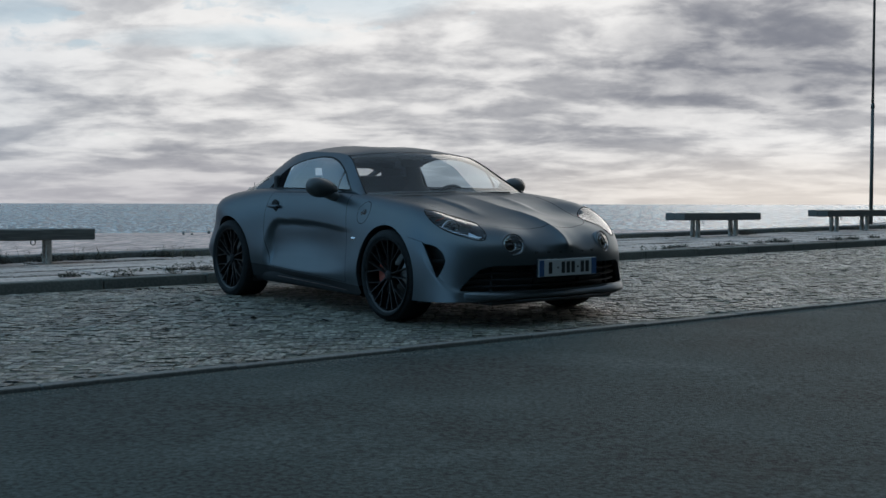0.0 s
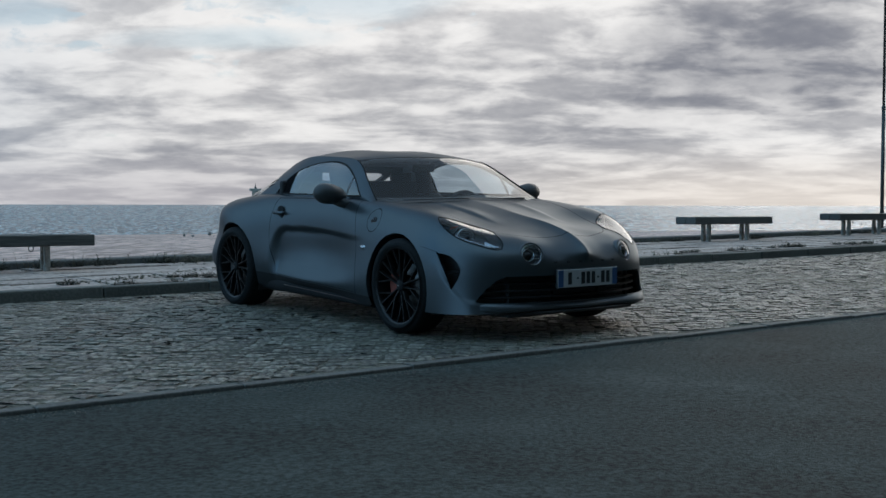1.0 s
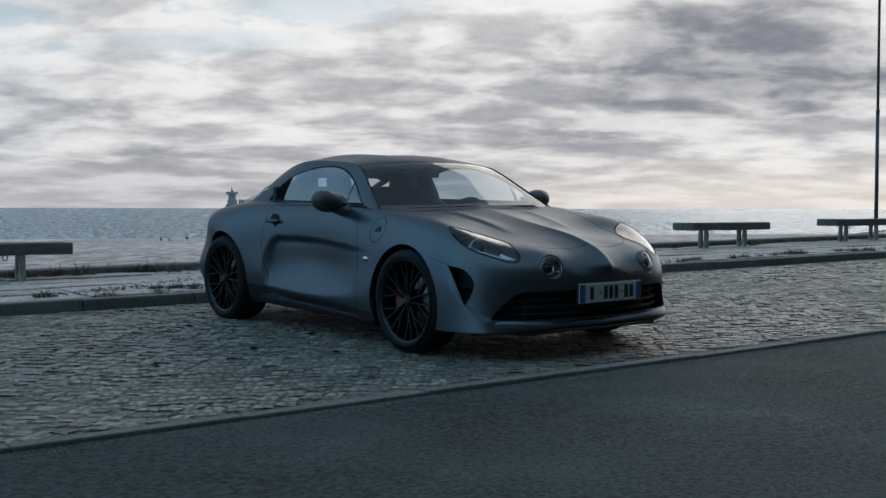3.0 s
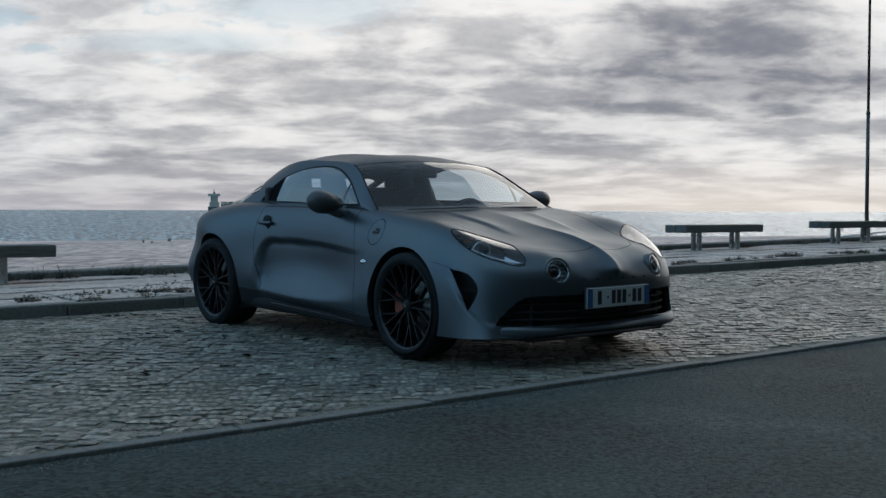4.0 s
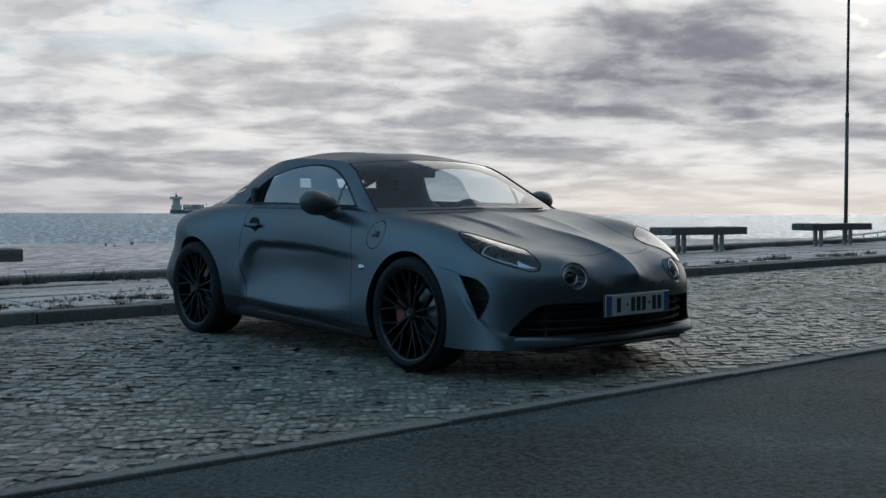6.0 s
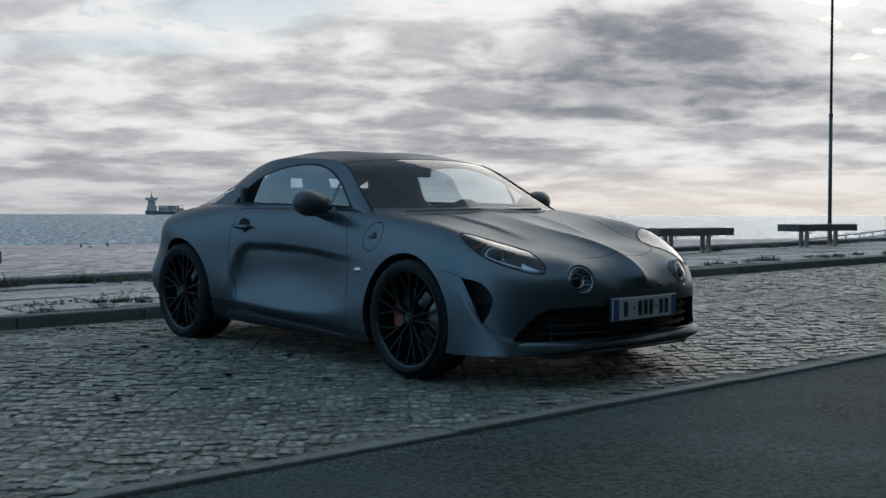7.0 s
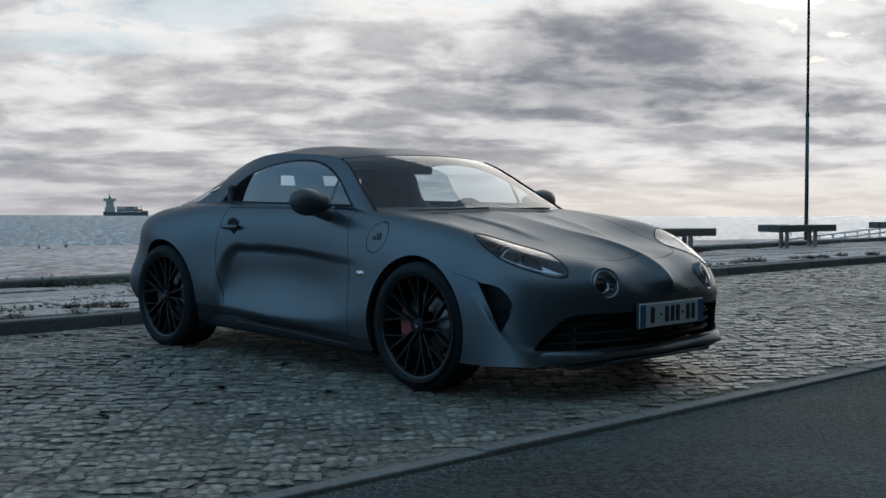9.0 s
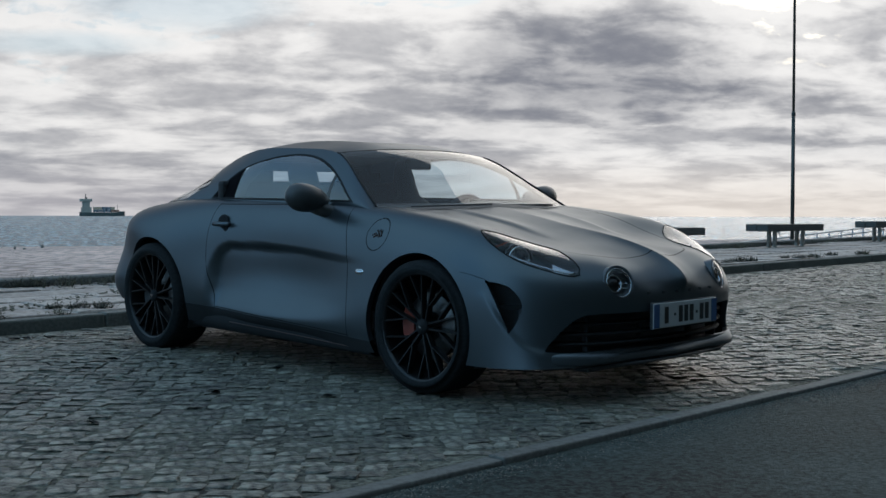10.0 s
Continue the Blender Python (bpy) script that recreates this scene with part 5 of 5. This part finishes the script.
def cabin():
    bm = bmesh.new()
    prof = [(-0.42, 0.855), (-0.55, 0.882), (-0.70, 0.892), (-0.80, 0.875), (-0.84, 0.80), (-0.80, 0.62), (-0.62, 0.40)]
    rows = []
    for i in range(17):
        y = -0.74 + 1.48 * i / 16
        hump = 0.018 * math.exp(-((y - 0.36) / 0.17) ** 2)
        pull = 0.06 * (abs(y) / 0.74) ** 2
        rows.append([bm.verts.new((x - pull * (1 if k < 3 else 0.3), y, z + (hump if 1 < k < 4 else 0))) for k, (x, z) in enumerate(prof)])
    for a, b in zip(rows, rows[1:]):
        for j in range(len(prof) - 1):
            bm.faces.new((a[j], a[j + 1], b[j + 1], b[j]))
    part("dashboard", bm, CABIN, car, "black dashboard", True)
    hub = Matrix.Translation((-0.94, 0.36, 0.765)) @ Matrix.Rotation(radians(-68), 4, "Y")
    bm = bmesh.new()
    tube(bm, [hub @ Vector((0.178 * math.cos(a), 0.178 * math.sin(a), 0)) for a in [i * 2 * math.pi / 40 for i in range(40)]], 0.016, 10, closed=True)
    wheel_ob = part("steering_wheel", bm, CABIN, car, "black steering wheel", True)
    bm = bmesh.new()
    for a in (0.05, math.pi - 0.05, math.pi * 1.5):
        tube(bm, [hub @ Vector((0, 0, -0.02)), hub @ Vector((0.17 * math.cos(a + 1.57), 0.17 * math.sin(a + 1.57), 0))], 0.014, 8)
    part("wheel_spoke", bm, CABIN, wheel_ob, "", True)
    for y in (-0.36, 0.36):
        bm = bmesh.new()
        box(bm, -1.42, -0.98, y - 0.24, y + 0.24, 0.28, 0.44, 0.05, segments=3)
        seat = part("seat", bm, CABIN, car, "black bucket seat", True)
        bm = bmesh.new()
        rings = []
        for i in range(13):
            u = i / 12
            z = 0.36 + 0.77 * u
            x = -1.33 - 0.23 * u + (0.11 if y > 0 else 0.0)
            w = 0.25 - 0.02 * u - (0.16 if y > 0 else 0.125) * smooth(u, 0.60, 0.78)
            d = 0.055 * (1 - 0.3 * u)
            if i == 12:
                w, d = w * 0.75, d * 0.5
            rings.append([bm.verts.new((x + d * math.cos(a) * 1.0, y + w * math.sin(a), z)) for a in [k * 2 * math.pi / 20 for k in range(20)]])
        for a, b in zip(rings, rings[1:]):
            for j in range(20):
                bm.faces.new((a[j], a[(j + 1) % 20], b[(j + 1) % 20], b[j]))
        bm.faces.new(rings[-1])
        bm.faces.new(rings[0][::-1])
        part("backrest", bm, CABIN, seat, "tall backrest with a built-in headrest", True)
    bm = bmesh.new()
    box(bm, -1.90, -1.84, -0.72, 0.72, 0.18, 1.022, 0.02)
    box(bm, -1.89, -1.85, -0.54, -0.34, 0.96, 1.09, 0.01)
    box(bm, -1.89, -1.85, 0.34, 0.54, 0.96, 1.09, 0.01)
    box(bm, -1.888, -1.852, -0.46, 0.46, 1.085, 1.14, 0.01)
    part("bulkhead", bm, CABIN, car, "black rear bulkhead")
    bm = bmesh.new()
    box(bm, -2.72, -1.88, -0.54, 0.54, 0.86, 0.885, 0.01)
    part("engine_cover", bm, CABIN, car, "black engine cover under the rear window")
    bm = bmesh.new()
    box(bm, -1.90, -0.45, -0.60, 0.60, 0.19, 0.23, 0.01)
    part("cabin_floor", bm, CABIN, car, "black carpet")
    for side in (-1, 1):
        bm = bmesh.new()
        box(bm, -1.86, -0.50, side * 0.745 - 0.02, side * 0.745 + 0.02, 0.20, 0.878, 0.015)
        part("door_card", bm, CABIN, car, "black inner door panel")
        # sun visor
        bm = bmesh.new()
        box(bm, -0.115, 0.06, -0.19, 0.19, -0.008, 0.008, 0.007, m=Matrix.Translation((-1.02, side * 0.30, 1.165)) @ Matrix.Rotation(radians(14), 4, "Y"))
        part("sun_visor", bm, CABIN, car, "black folded sun visor", True)
        # B pillar inside
        bm = bmesh.new()
        tube(bm, [(-1.80, side * 0.69, 0.86), (-1.76, side * 0.61, 1.03), (-1.67, side * 0.54, 1.14)], [0.045, 0.035, 0.03], 10)
        part("inner_pillar", bm, CABIN, car, "", True)
    bm = bmesh.new()
    box(bm, -0.012, 0.012, -0.115, 0.115, -0.032, 0.032, 0.012, m=Matrix.Translation((-0.93, 0, 1.115)) @ Matrix.Rotation(radians(8), 4, "Z"))
    box(bm, -0.02, 0.02, -0.025, 0.025, 0.02, 0.055, 0.008, m=Matrix.Translation((-0.92, 0, 1.12)))
    part("rear_view_mirror", bm, CABIN, car, "black rear-view mirror", True)
    # wipers at the foot of the screen
    for y0, y1 in ((-0.55, -0.02), (-0.02, 0.56)):
        bm = bmesh.new()
        pts = []
        for i in range(9):
            y = y0 + (y1 - y0) * i / 8
            u = abs(y) / 0.75
            pts.append((-0.335 - 0.105 * u ** 2 - 0.012 * (1 - i / 8), y, 0.893 - 0.008 * u + 0.006 * i / 8))
        tube(bm, [(x, y, z - 0.010) for x, y, z in pts], 0.006, 6)
        part("wiper", bm, BLACKM, car, "black wiper arm and blade", True)
    bm = bmesh.new()
    rows = []
    for i in range(31):
        y = -0.76 + 1.52 * i / 30
        u = abs(y) / 0.76
        x = -0.335 - 0.105 * u ** 2
        rows.append([bm.verts.new((x + 0.035, y, 0.872 - 0.012 * u)), bm.verts.new((x + 0.004, y, 0.888 - 0.02 * u)), bm.verts.new((x - 0.06, y, 0.90 - 0.02 * u))])
    for a, b in zip(rows, rows[1:]):
        for j in range(2):
            bm.faces.new((a[j], a[j + 1], b[j + 1], b[j]))
    part("cowl", bm, BLACKM, car, "black cowl at the foot of the windscreen", True)
    for side in (-1, 1):
        for k in range(2):
            bm = bmesh.new()
            pts = []
            for i in range(7):
                t = 5.12 + 0.42 * i / 6
                r, b = spline(list(range(9)), RAIL, [t])[0], spline(list(range(9)), BELT, [t])[0]
                v = 0.44 + 0.17 * k
                bulge = 0.104 * v * (1 - v)
                pts.append((b[0] + (r[0] - b[0]) * v, side * (b[1] + (r[1] - b[1]) * v + bulge), b[2] - 0.02 * (1 - v) + (r[2] - b[2]) * v + bulge * 0.35))
            tube(bm, pts, 0.003, 6)
            part("pillar_slot", bm, GAP, car, "narrow dark vent line on the rear pillar", True)


cabin()

# ---------------------------------------------------------------- setts of the parking bay


def sett_mesh(rng, w, l):
    """One granite sett: chamfered, uneven, its top a little rounded. Vertices and faces only."""
    j = lambda a: rng.uniform(-a, a)
    base = [(-w / 2, -l / 2), (w / 2, -l / 2), (w / 2, l / 2), (-w / 2, l / 2)]
    v = [(x + j(0.004), y + j(0.004), -0.03) for x, y in base]
    mid = [(x * 0.99 + j(0.010), y * 0.99 + j(0.010), -0.003 + j(0.002)) for x, y in base]
    tilt_x, tilt_y, lift = j(0.040), j(0.040), j(0.002)
    top = [(x * 0.84 + j(0.010), y * 0.85 + j(0.010), 0.002 + lift + tilt_x * x + tilt_y * y + j(0.002)) for x, y in base]
    v += mid + top + [(j(0.015), j(0.015), 0.005 + lift)]
    f = []
    for a in (0, 4):
        for i in range(4):
            f.append((a + i, a + (i + 1) % 4, a + 4 + (i + 1) % 4, a + 4 + i))
    for i in range(4):
        f.append((8 + i, 8 + (i + 1) % 4, 12))
    return v, f


def setts():
    rng = random.Random(21)
    kinds = [sett_mesh(rng, rng.uniform(0.076, 0.090), rng.uniform(0.080, 0.104)) for _ in range(14)]
    meshes = []
    for v, f in kinds:
        me = bpy.data.meshes.new("sett")
        me.from_pydata(v, [], f)
        me.materials.append(COBBLE_P)
        meshes.append(me)
    verts, faces, count = [], [], 0
    diag = radians(45 + 4)
    ca, sa = math.cos(diag), math.sin(diag)
    row = -56
    pitch = 0.096
    while row * pitch < 26:
        c = row * pitch
        a = -26 + rng.uniform(0, 0.1)
        while a < 26:
            k = rng.randrange(len(kinds))
            step = rng.uniform(0.088, 0.136)
            b = c + 0.02 * math.sin(a * 1.7 + row * 0.2) + rng.uniform(-0.013, 0.013)
            # a runs along the course, b across it
            s, p = a * ca - b * sa + 8, a * sa + b * ca + 2
            a += step
            if not (0.135 < p < KERB_P - 0.05 and -5.5 < s < 26):
                continue
            h = 0.006 * noise.noise((s * 0.55, p * 0.55, 2)) + rng.uniform(-0.0025, 0.0035)
            q = lay(s, p, h)
            turn = ROAD_DIR + diag + rng.gauss(0, 0.13) + (math.pi if rng.random() < 0.5 else 0)
            if -1.3 < s < 0.4 and p < 1.6 and count < 300:
                o = new("sett", meshes[k])
                o.matrix_world = Matrix.Translation(q) @ Euler((0.010, -0.012, turn)).to_matrix().to_4x4()
                o.parent = bay_bed
                count += 1
                continue
            ct, st, n0 = math.cos(turn), math.sin(turn), len(verts)
            sc = rng.uniform(0.84, 1.14)
            for x, y, z in kinds[k][0]:
                verts.append((q.x + sc * (x * ct - y * st), q.y + sc * (x * st + y * ct), q.z + z))
            faces.extend(tuple(n0 + i for i in f) for f in kinds[k][1])
        row += 1
    rest = data_object("setts", verts, faces, COBBLE, bay_bed)
    rest["kind"] = "stuff"


setts()


# ---------------------------------------------------------------- weeds, litter, grit


def tuft(rng, verts, faces, q, size, stems, spread, dry):
    """Stalks with small leaves, growing at q."""
    for _ in range(stems):
        a, lean = rng.uniform(0, 6.283), rng.uniform(0.1, spread)
        h = size * rng.uniform(0.45, 1.1)
        base = q + Vector((rng.uniform(-1, 1), rng.uniform(-1, 1), 0)) * size * 0.5
        d = Vector((math.cos(a) * lean, math.sin(a) * lean, 1.0)).normalized()
        w = Vector((-math.sin(a), math.cos(a), 0)) * (0.0022 if dry else 0.003)
        n = len(verts)
        bend = Vector((math.cos(a), math.sin(a), -0.3)) * h * 0.25
        for f in (0, 0.5, 1.0):
            c = base + d * h * f + bend * f * f
            verts.extend((c - w * (1.2 - f), c + w * (1.2 - f)))
        faces.extend(((n, n + 1, n + 3, n + 2), (n + 2, n + 3, n + 5, n + 4)))
        for _ in range(3 if dry else 6):
            f = rng.uniform(0.25, 1.0)
            c = base + d * h * f + bend * f * f
            b = rng.uniform(0, 6.283)
            o = Vector((math.cos(b), math.sin(b), rng.uniform(-0.2, 0.7))).normalized()
            l, t = rng.uniform(0.010, 0.026), Vector((-math.sin(b), math.cos(b), 0.2)) * rng.uniform(0.003, 0.007)
            n = len(verts)
            verts.extend((c, c + o * l * 0.5 + t, c + o * l, c + o * l * 0.5 - t))
            faces.append((n, n + 1, n + 2, n + 3))


def weeds():
    rng = random.Random(8)
    for name, label, material, dry in (("weeds", "small green and grey weeds in the paving joints and along the kerb", LEAF, False), ("dry_stalks", "dry brown stalks along the low wall and kerb", DRY, True)):
        v, f = [], []
        for s in [x * 0.02 for x in range(-150, 1600)]:
            n = noise.noise((s * 0.9, 3.0 if dry else 7.0, 0))
            # along the kerb
            if n > 0.05 and rng.random() < 0.06:
                for _ in range(2):
                    p = KERB_P + 0.16 + abs(rng.gauss(0, 0.05))
                    tuft(rng, v, f, lay(s + rng.uniform(-0.05, 0.05), p, 0.09), rng.uniform(0.04, 0.11), 5 if not dry else 2, 1.3, dry)
            # before the low wall
            n = noise.noise((s * 0.7, 13.0 if dry else 17.0, 0))
            if n > 0.05 and rng.random() < 0.30:
                p = WALL_P - abs(rng.gauss(0, 0.16)) - 0.02
                tuft(rng, v, f, lay(s, p, 0.09), (rng.uniform(0.06, 0.15) + (0.07 if -1 < s < 2.0 else 0)) if not dry else rng.uniform(0.1, 0.26), 7 if not dry else 3, 0.7, dry)
        # in slab joints
        for _ in range(260 if not dry else 60):
            s, row = rng.uniform(-3, 25), rng.randrange(1, 5)
            tuft(rng, v, f, lay(s, PROM_P + 0.01 + row * 0.518 + rng.gauss(0, 0.012), 0.085), rng.uniform(0.012, 0.03), 3, 1.5, dry)
        if not dry:
            for _ in range(200):
                u = rng.random()
                s, p = 0.0 + 3.2 * u + rng.gauss(0, 0.10), 5.2 + 1.9 * u + rng.gauss(0, 0.07)
                if p < WALL_P:
                    tuft(rng, v, f, lay(s, p, 0.095), rng.uniform(0.01, 0.026), 3, 1.6, dry)
        tagged(data_object(name, v, f, material), label, "plants", kind="stuff")


weeds()


def weed_clumps():
    """Low bushy plants at the kerb and by the wall, each with branching stems and many small leaves."""
    rng = random.Random(77)
    kerb_side = [(7.7, 5.02, 0.14, 0.06), (7.95, 5.05, 0.18, 0.07), (8.68, 5.05, 0.14, 0.07), (8.98, 5.10, 0.12, 0.08), (9.25, 5.05, 0.08, 0.05), (9.6, 5.08, 0.13, 0.06), (10.0, 5.16, 0.20, 0.10),
                 (10.2, 5.10, 0.20, 0.09), (11.15, 5.14, 0.14, 0.07), (11.4, 5.05, 0.20, 0.08), (11.9, 5.12, 0.16, 0.07), (12.5, 5.14, 0.16, 0.07), (13.2, 5.02, 0.18, 0.07), (0.88, 5.36, 0.10, 0.06),
                 (1.02, 5.24, 0.12, 0.08), (1.14, 5.10, 0.14, 0.09), (-0.18, 5.18, 0.16, 0.06), (0.29, 4.99, 0.12, 0.04), (-1.0, 5.1, 0.16, 0.06)]
    wall_side = [(0.90, 7.36, 0.20, 0.15), (0.62, 7.40, 0.16, 0.13), (0.30, 7.38, 0.22, 0.15), (-0.20, 7.42, 0.20, 0.17), (1.50, 7.45, 0.14, 0.13), (1.70, 7.44, 0.18, 0.11), (1.96, 7.40, 0.10, 0.12),
                 (2.40, 7.40, 0.16, 0.09), (-0.9, 7.4, 0.2, 0.14), (11.9, 7.2, 0.16, 0.12), (12.3, 7.4, 0.22, 0.09), (15.3, 7.4, 0.22, 0.10), (10.2, 7.4, 0.2, 0.09), (13.6, 7.42, 0.2, 0.08)]
    for spots, label, base in ((kerb_side, "low dark green weed clump on the slabs by the kerb", 0.098), (wall_side, "bushy dark green weed clump against the low wall", 0.098)):
        for s, p, wide, tall in spots:
            v, f = [], []
            o = lay(s, p, base)
            for _ in range(int(60 * wide / 0.15)):
                a, r = rng.uniform(0, 6.283), wide * 0.75 * math.sqrt(rng.random())
                foot = Vector((r * math.cos(a), r * math.sin(a) * 0.6, -0.01))
                lean = Vector((rng.gauss(0, 0.45), rng.gauss(0, 0.45), 1.0)).normalized()
                h = tall * rng.uniform(0.35, 1.15) * (1.1 - 0.6 * r / wide)
                side = lean.cross(Vector((math.cos(a), math.sin(a), 0.1))).normalized() * 0.0022
                n = len(v)
                v.extend((foot - side, foot + side, foot + lean * h + side * 0.5, foot + lean * h - side * 0.5))
                f.append((n, n + 1, n + 2, n + 3))
                for _ in range(9):
                    c = foot + lean * h * rng.uniform(0.2, 1.05)
                    b = rng.uniform(0, 6.283)
                    d = Vector((math.cos(b), math.sin(b), rng.uniform(-0.1, 0.8))).normalized()
                    l, t = rng.uniform(0.010, 0.022), Vector((-math.sin(b), math.cos(b), rng.uniform(-0.3, 0.3))) * rng.uniform(0.004, 0.007)
                    n = len(v)
                    v.extend((c, c + d * l * 0.5 + t, c + d * l, c + d * l * 0.5 - t))
                    f.append((n, n + 1, n + 2, n + 3))
            ob = data_object("weed_clump", v, f, CLUMP)
            ob.matrix_world = Matrix.Translation(o) @ Matrix.Rotation(ROAD_DIR, 4, "Z")
            tagged(ob, label, "weed", "weed clumps on the promenade")


CLUMP = mat("clump_leaf", (0.035, 0.040, 0.026), 0.7, vary=0.5, grain=20, bump=0, island=0.5)
weed_clumps()


def beach_stones():
    """Dark stones on the sand near the water."""
    rng = random.Random(9)
    for x, y, z, w, h in ((-24.9, 93.2, -1.78, 0.09, 0.34), (-24.1, 92.8, -1.78, 0.12, 0.16), (-25.2, 103.0, -1.98, 0.15, 0.40)):
        bm = bmesh.new()
        bmesh.ops.create_icosphere(bm, subdivisions=2, radius=1.0)
        for v in bm.verts:
            v.co *= 1 + 0.35 * noise.noise(v.co * 1.6 + Vector((x, y, 0)))
            v.co = Vector((v.co.x * w, v.co.y * w, v.co.z * h * 0.6))
        ob = mesh_object("beach_stone", bm, WALLC, smooth=True)
        ob.matrix_world = Matrix.Translation((x, y, z + h * 0.25)) @ Matrix.Rotation(rng.uniform(0, 6), 4, "Z")
        tagged(ob, "small dark stone standing in the pale sand", "stone", "stones on the beach")


beach_stones()


def litter():
    """Curled dead leaves on the setts."""
    rng = random.Random(14)
    spots = [(-1.09, 8.1), (-2.9, 10.45), (-3.1, 10.4), (-3.03, 10.42), (-2.75, 10.5), (-1.62, 8.25), (-1.35, 9.0), (-2.3, 9.4)]
    for x, y in spots + [(rng.uniform(-3.0, 0.5), rng.uniform(6.6, 10.4)) for _ in range(12)]:
        d = Vector((x, y)) - ORIGIN
        p = -d.x * AY + d.y * AX
        if not 0.3 < p < KERB_P - 0.1:
            continue
        bm = bmesh.new()
        size = rng.uniform(0.018, 0.035) * (1.9 if (x, y) in spots else 1.0)
        curl, n, rows = rng.uniform(0.8, 1.6), 6, []
        for i in range(n + 1):
            u = i / n
            w = math.sin(math.pi * min(0.97, max(0.03, u))) * 0.5
            rows.append([bm.verts.new(Vector(((u - 0.5) * 2, t * w, curl * (t * w) ** 2 + 0.25 * (u - 0.5) ** 2 * curl + 0.06 * math.sin(7 * u + t))) * size) for t in (-1, -0.4, 0.4, 1)])
        for a, b in zip(rows, rows[1:]):
            for j in range(3):
                bm.faces.new((a[j], a[j + 1], b[j + 1], b[j]))
        g = bmesh.ops.solidify(bm, geom=bm.faces[:], thickness=0.0012)
        leaf = mesh_object("dead_leaf", bm, DEAD, smooth=True)
        leaf.matrix_world = Matrix.Translation((x, y, ground_at(x, y) + 0.007)) @ Euler((rng.uniform(-0.2, 0.2), rng.uniform(-0.2, 0.2), rng.uniform(0, 6.28))).to_matrix().to_4x4()
        tagged(leaf, "curled dark dead leaf lying on the setts", "leaf", "dead leaves on the setts")


DEAD = mat("dead_leaf", (0.022, 0.02, 0.017), 0.8, vary=0.4, grain=60, bump=0)
litter()


def grit():
    """Pale grit swept along the asphalt's edge."""
    rng = random.Random(30)
    v, f = [], []
    for _ in range(22000):
        s = rng.uniform(-4, 14)
        band = 0.05 + 0.16 * (0.5 + 0.5 * noise.noise((s * 0.8, 0, 5)))
        p = -0.012 - abs(rng.gauss(0, band * 0.6))
        if p < -0.6:
            continue
        if noise.noise((s * 1.3, p * 5, 9)) < rng.uniform(-0.6, 0.0):
            continue
        r = rng.uniform(0.0015, 0.0058)
        q = lay(s, p, -0.012 + 0.4 * r)
        n = len(v)
        k = rng.uniform(0, 3)
        v.extend(q + Vector((r * math.cos(k + i * 2.094), r * math.sin(k + i * 2.094), -r * 0.4)) for i in range(3))
        v.append(q + Vector((0, 0, r * 0.4)))
        f.extend(((n, n + 1, n + 3), (n + 1, n + 2, n + 3), (n + 2, n, n + 3)))
    tagged(data_object("grit", v, f, GRIT), "pale sand and grit along the road's edge", "grit", kind="stuff")


GRIT = mat("grit", (0.15, 0.145, 0.125), 0.9, vary=0.3, bump=0, island=0.4)
grit()
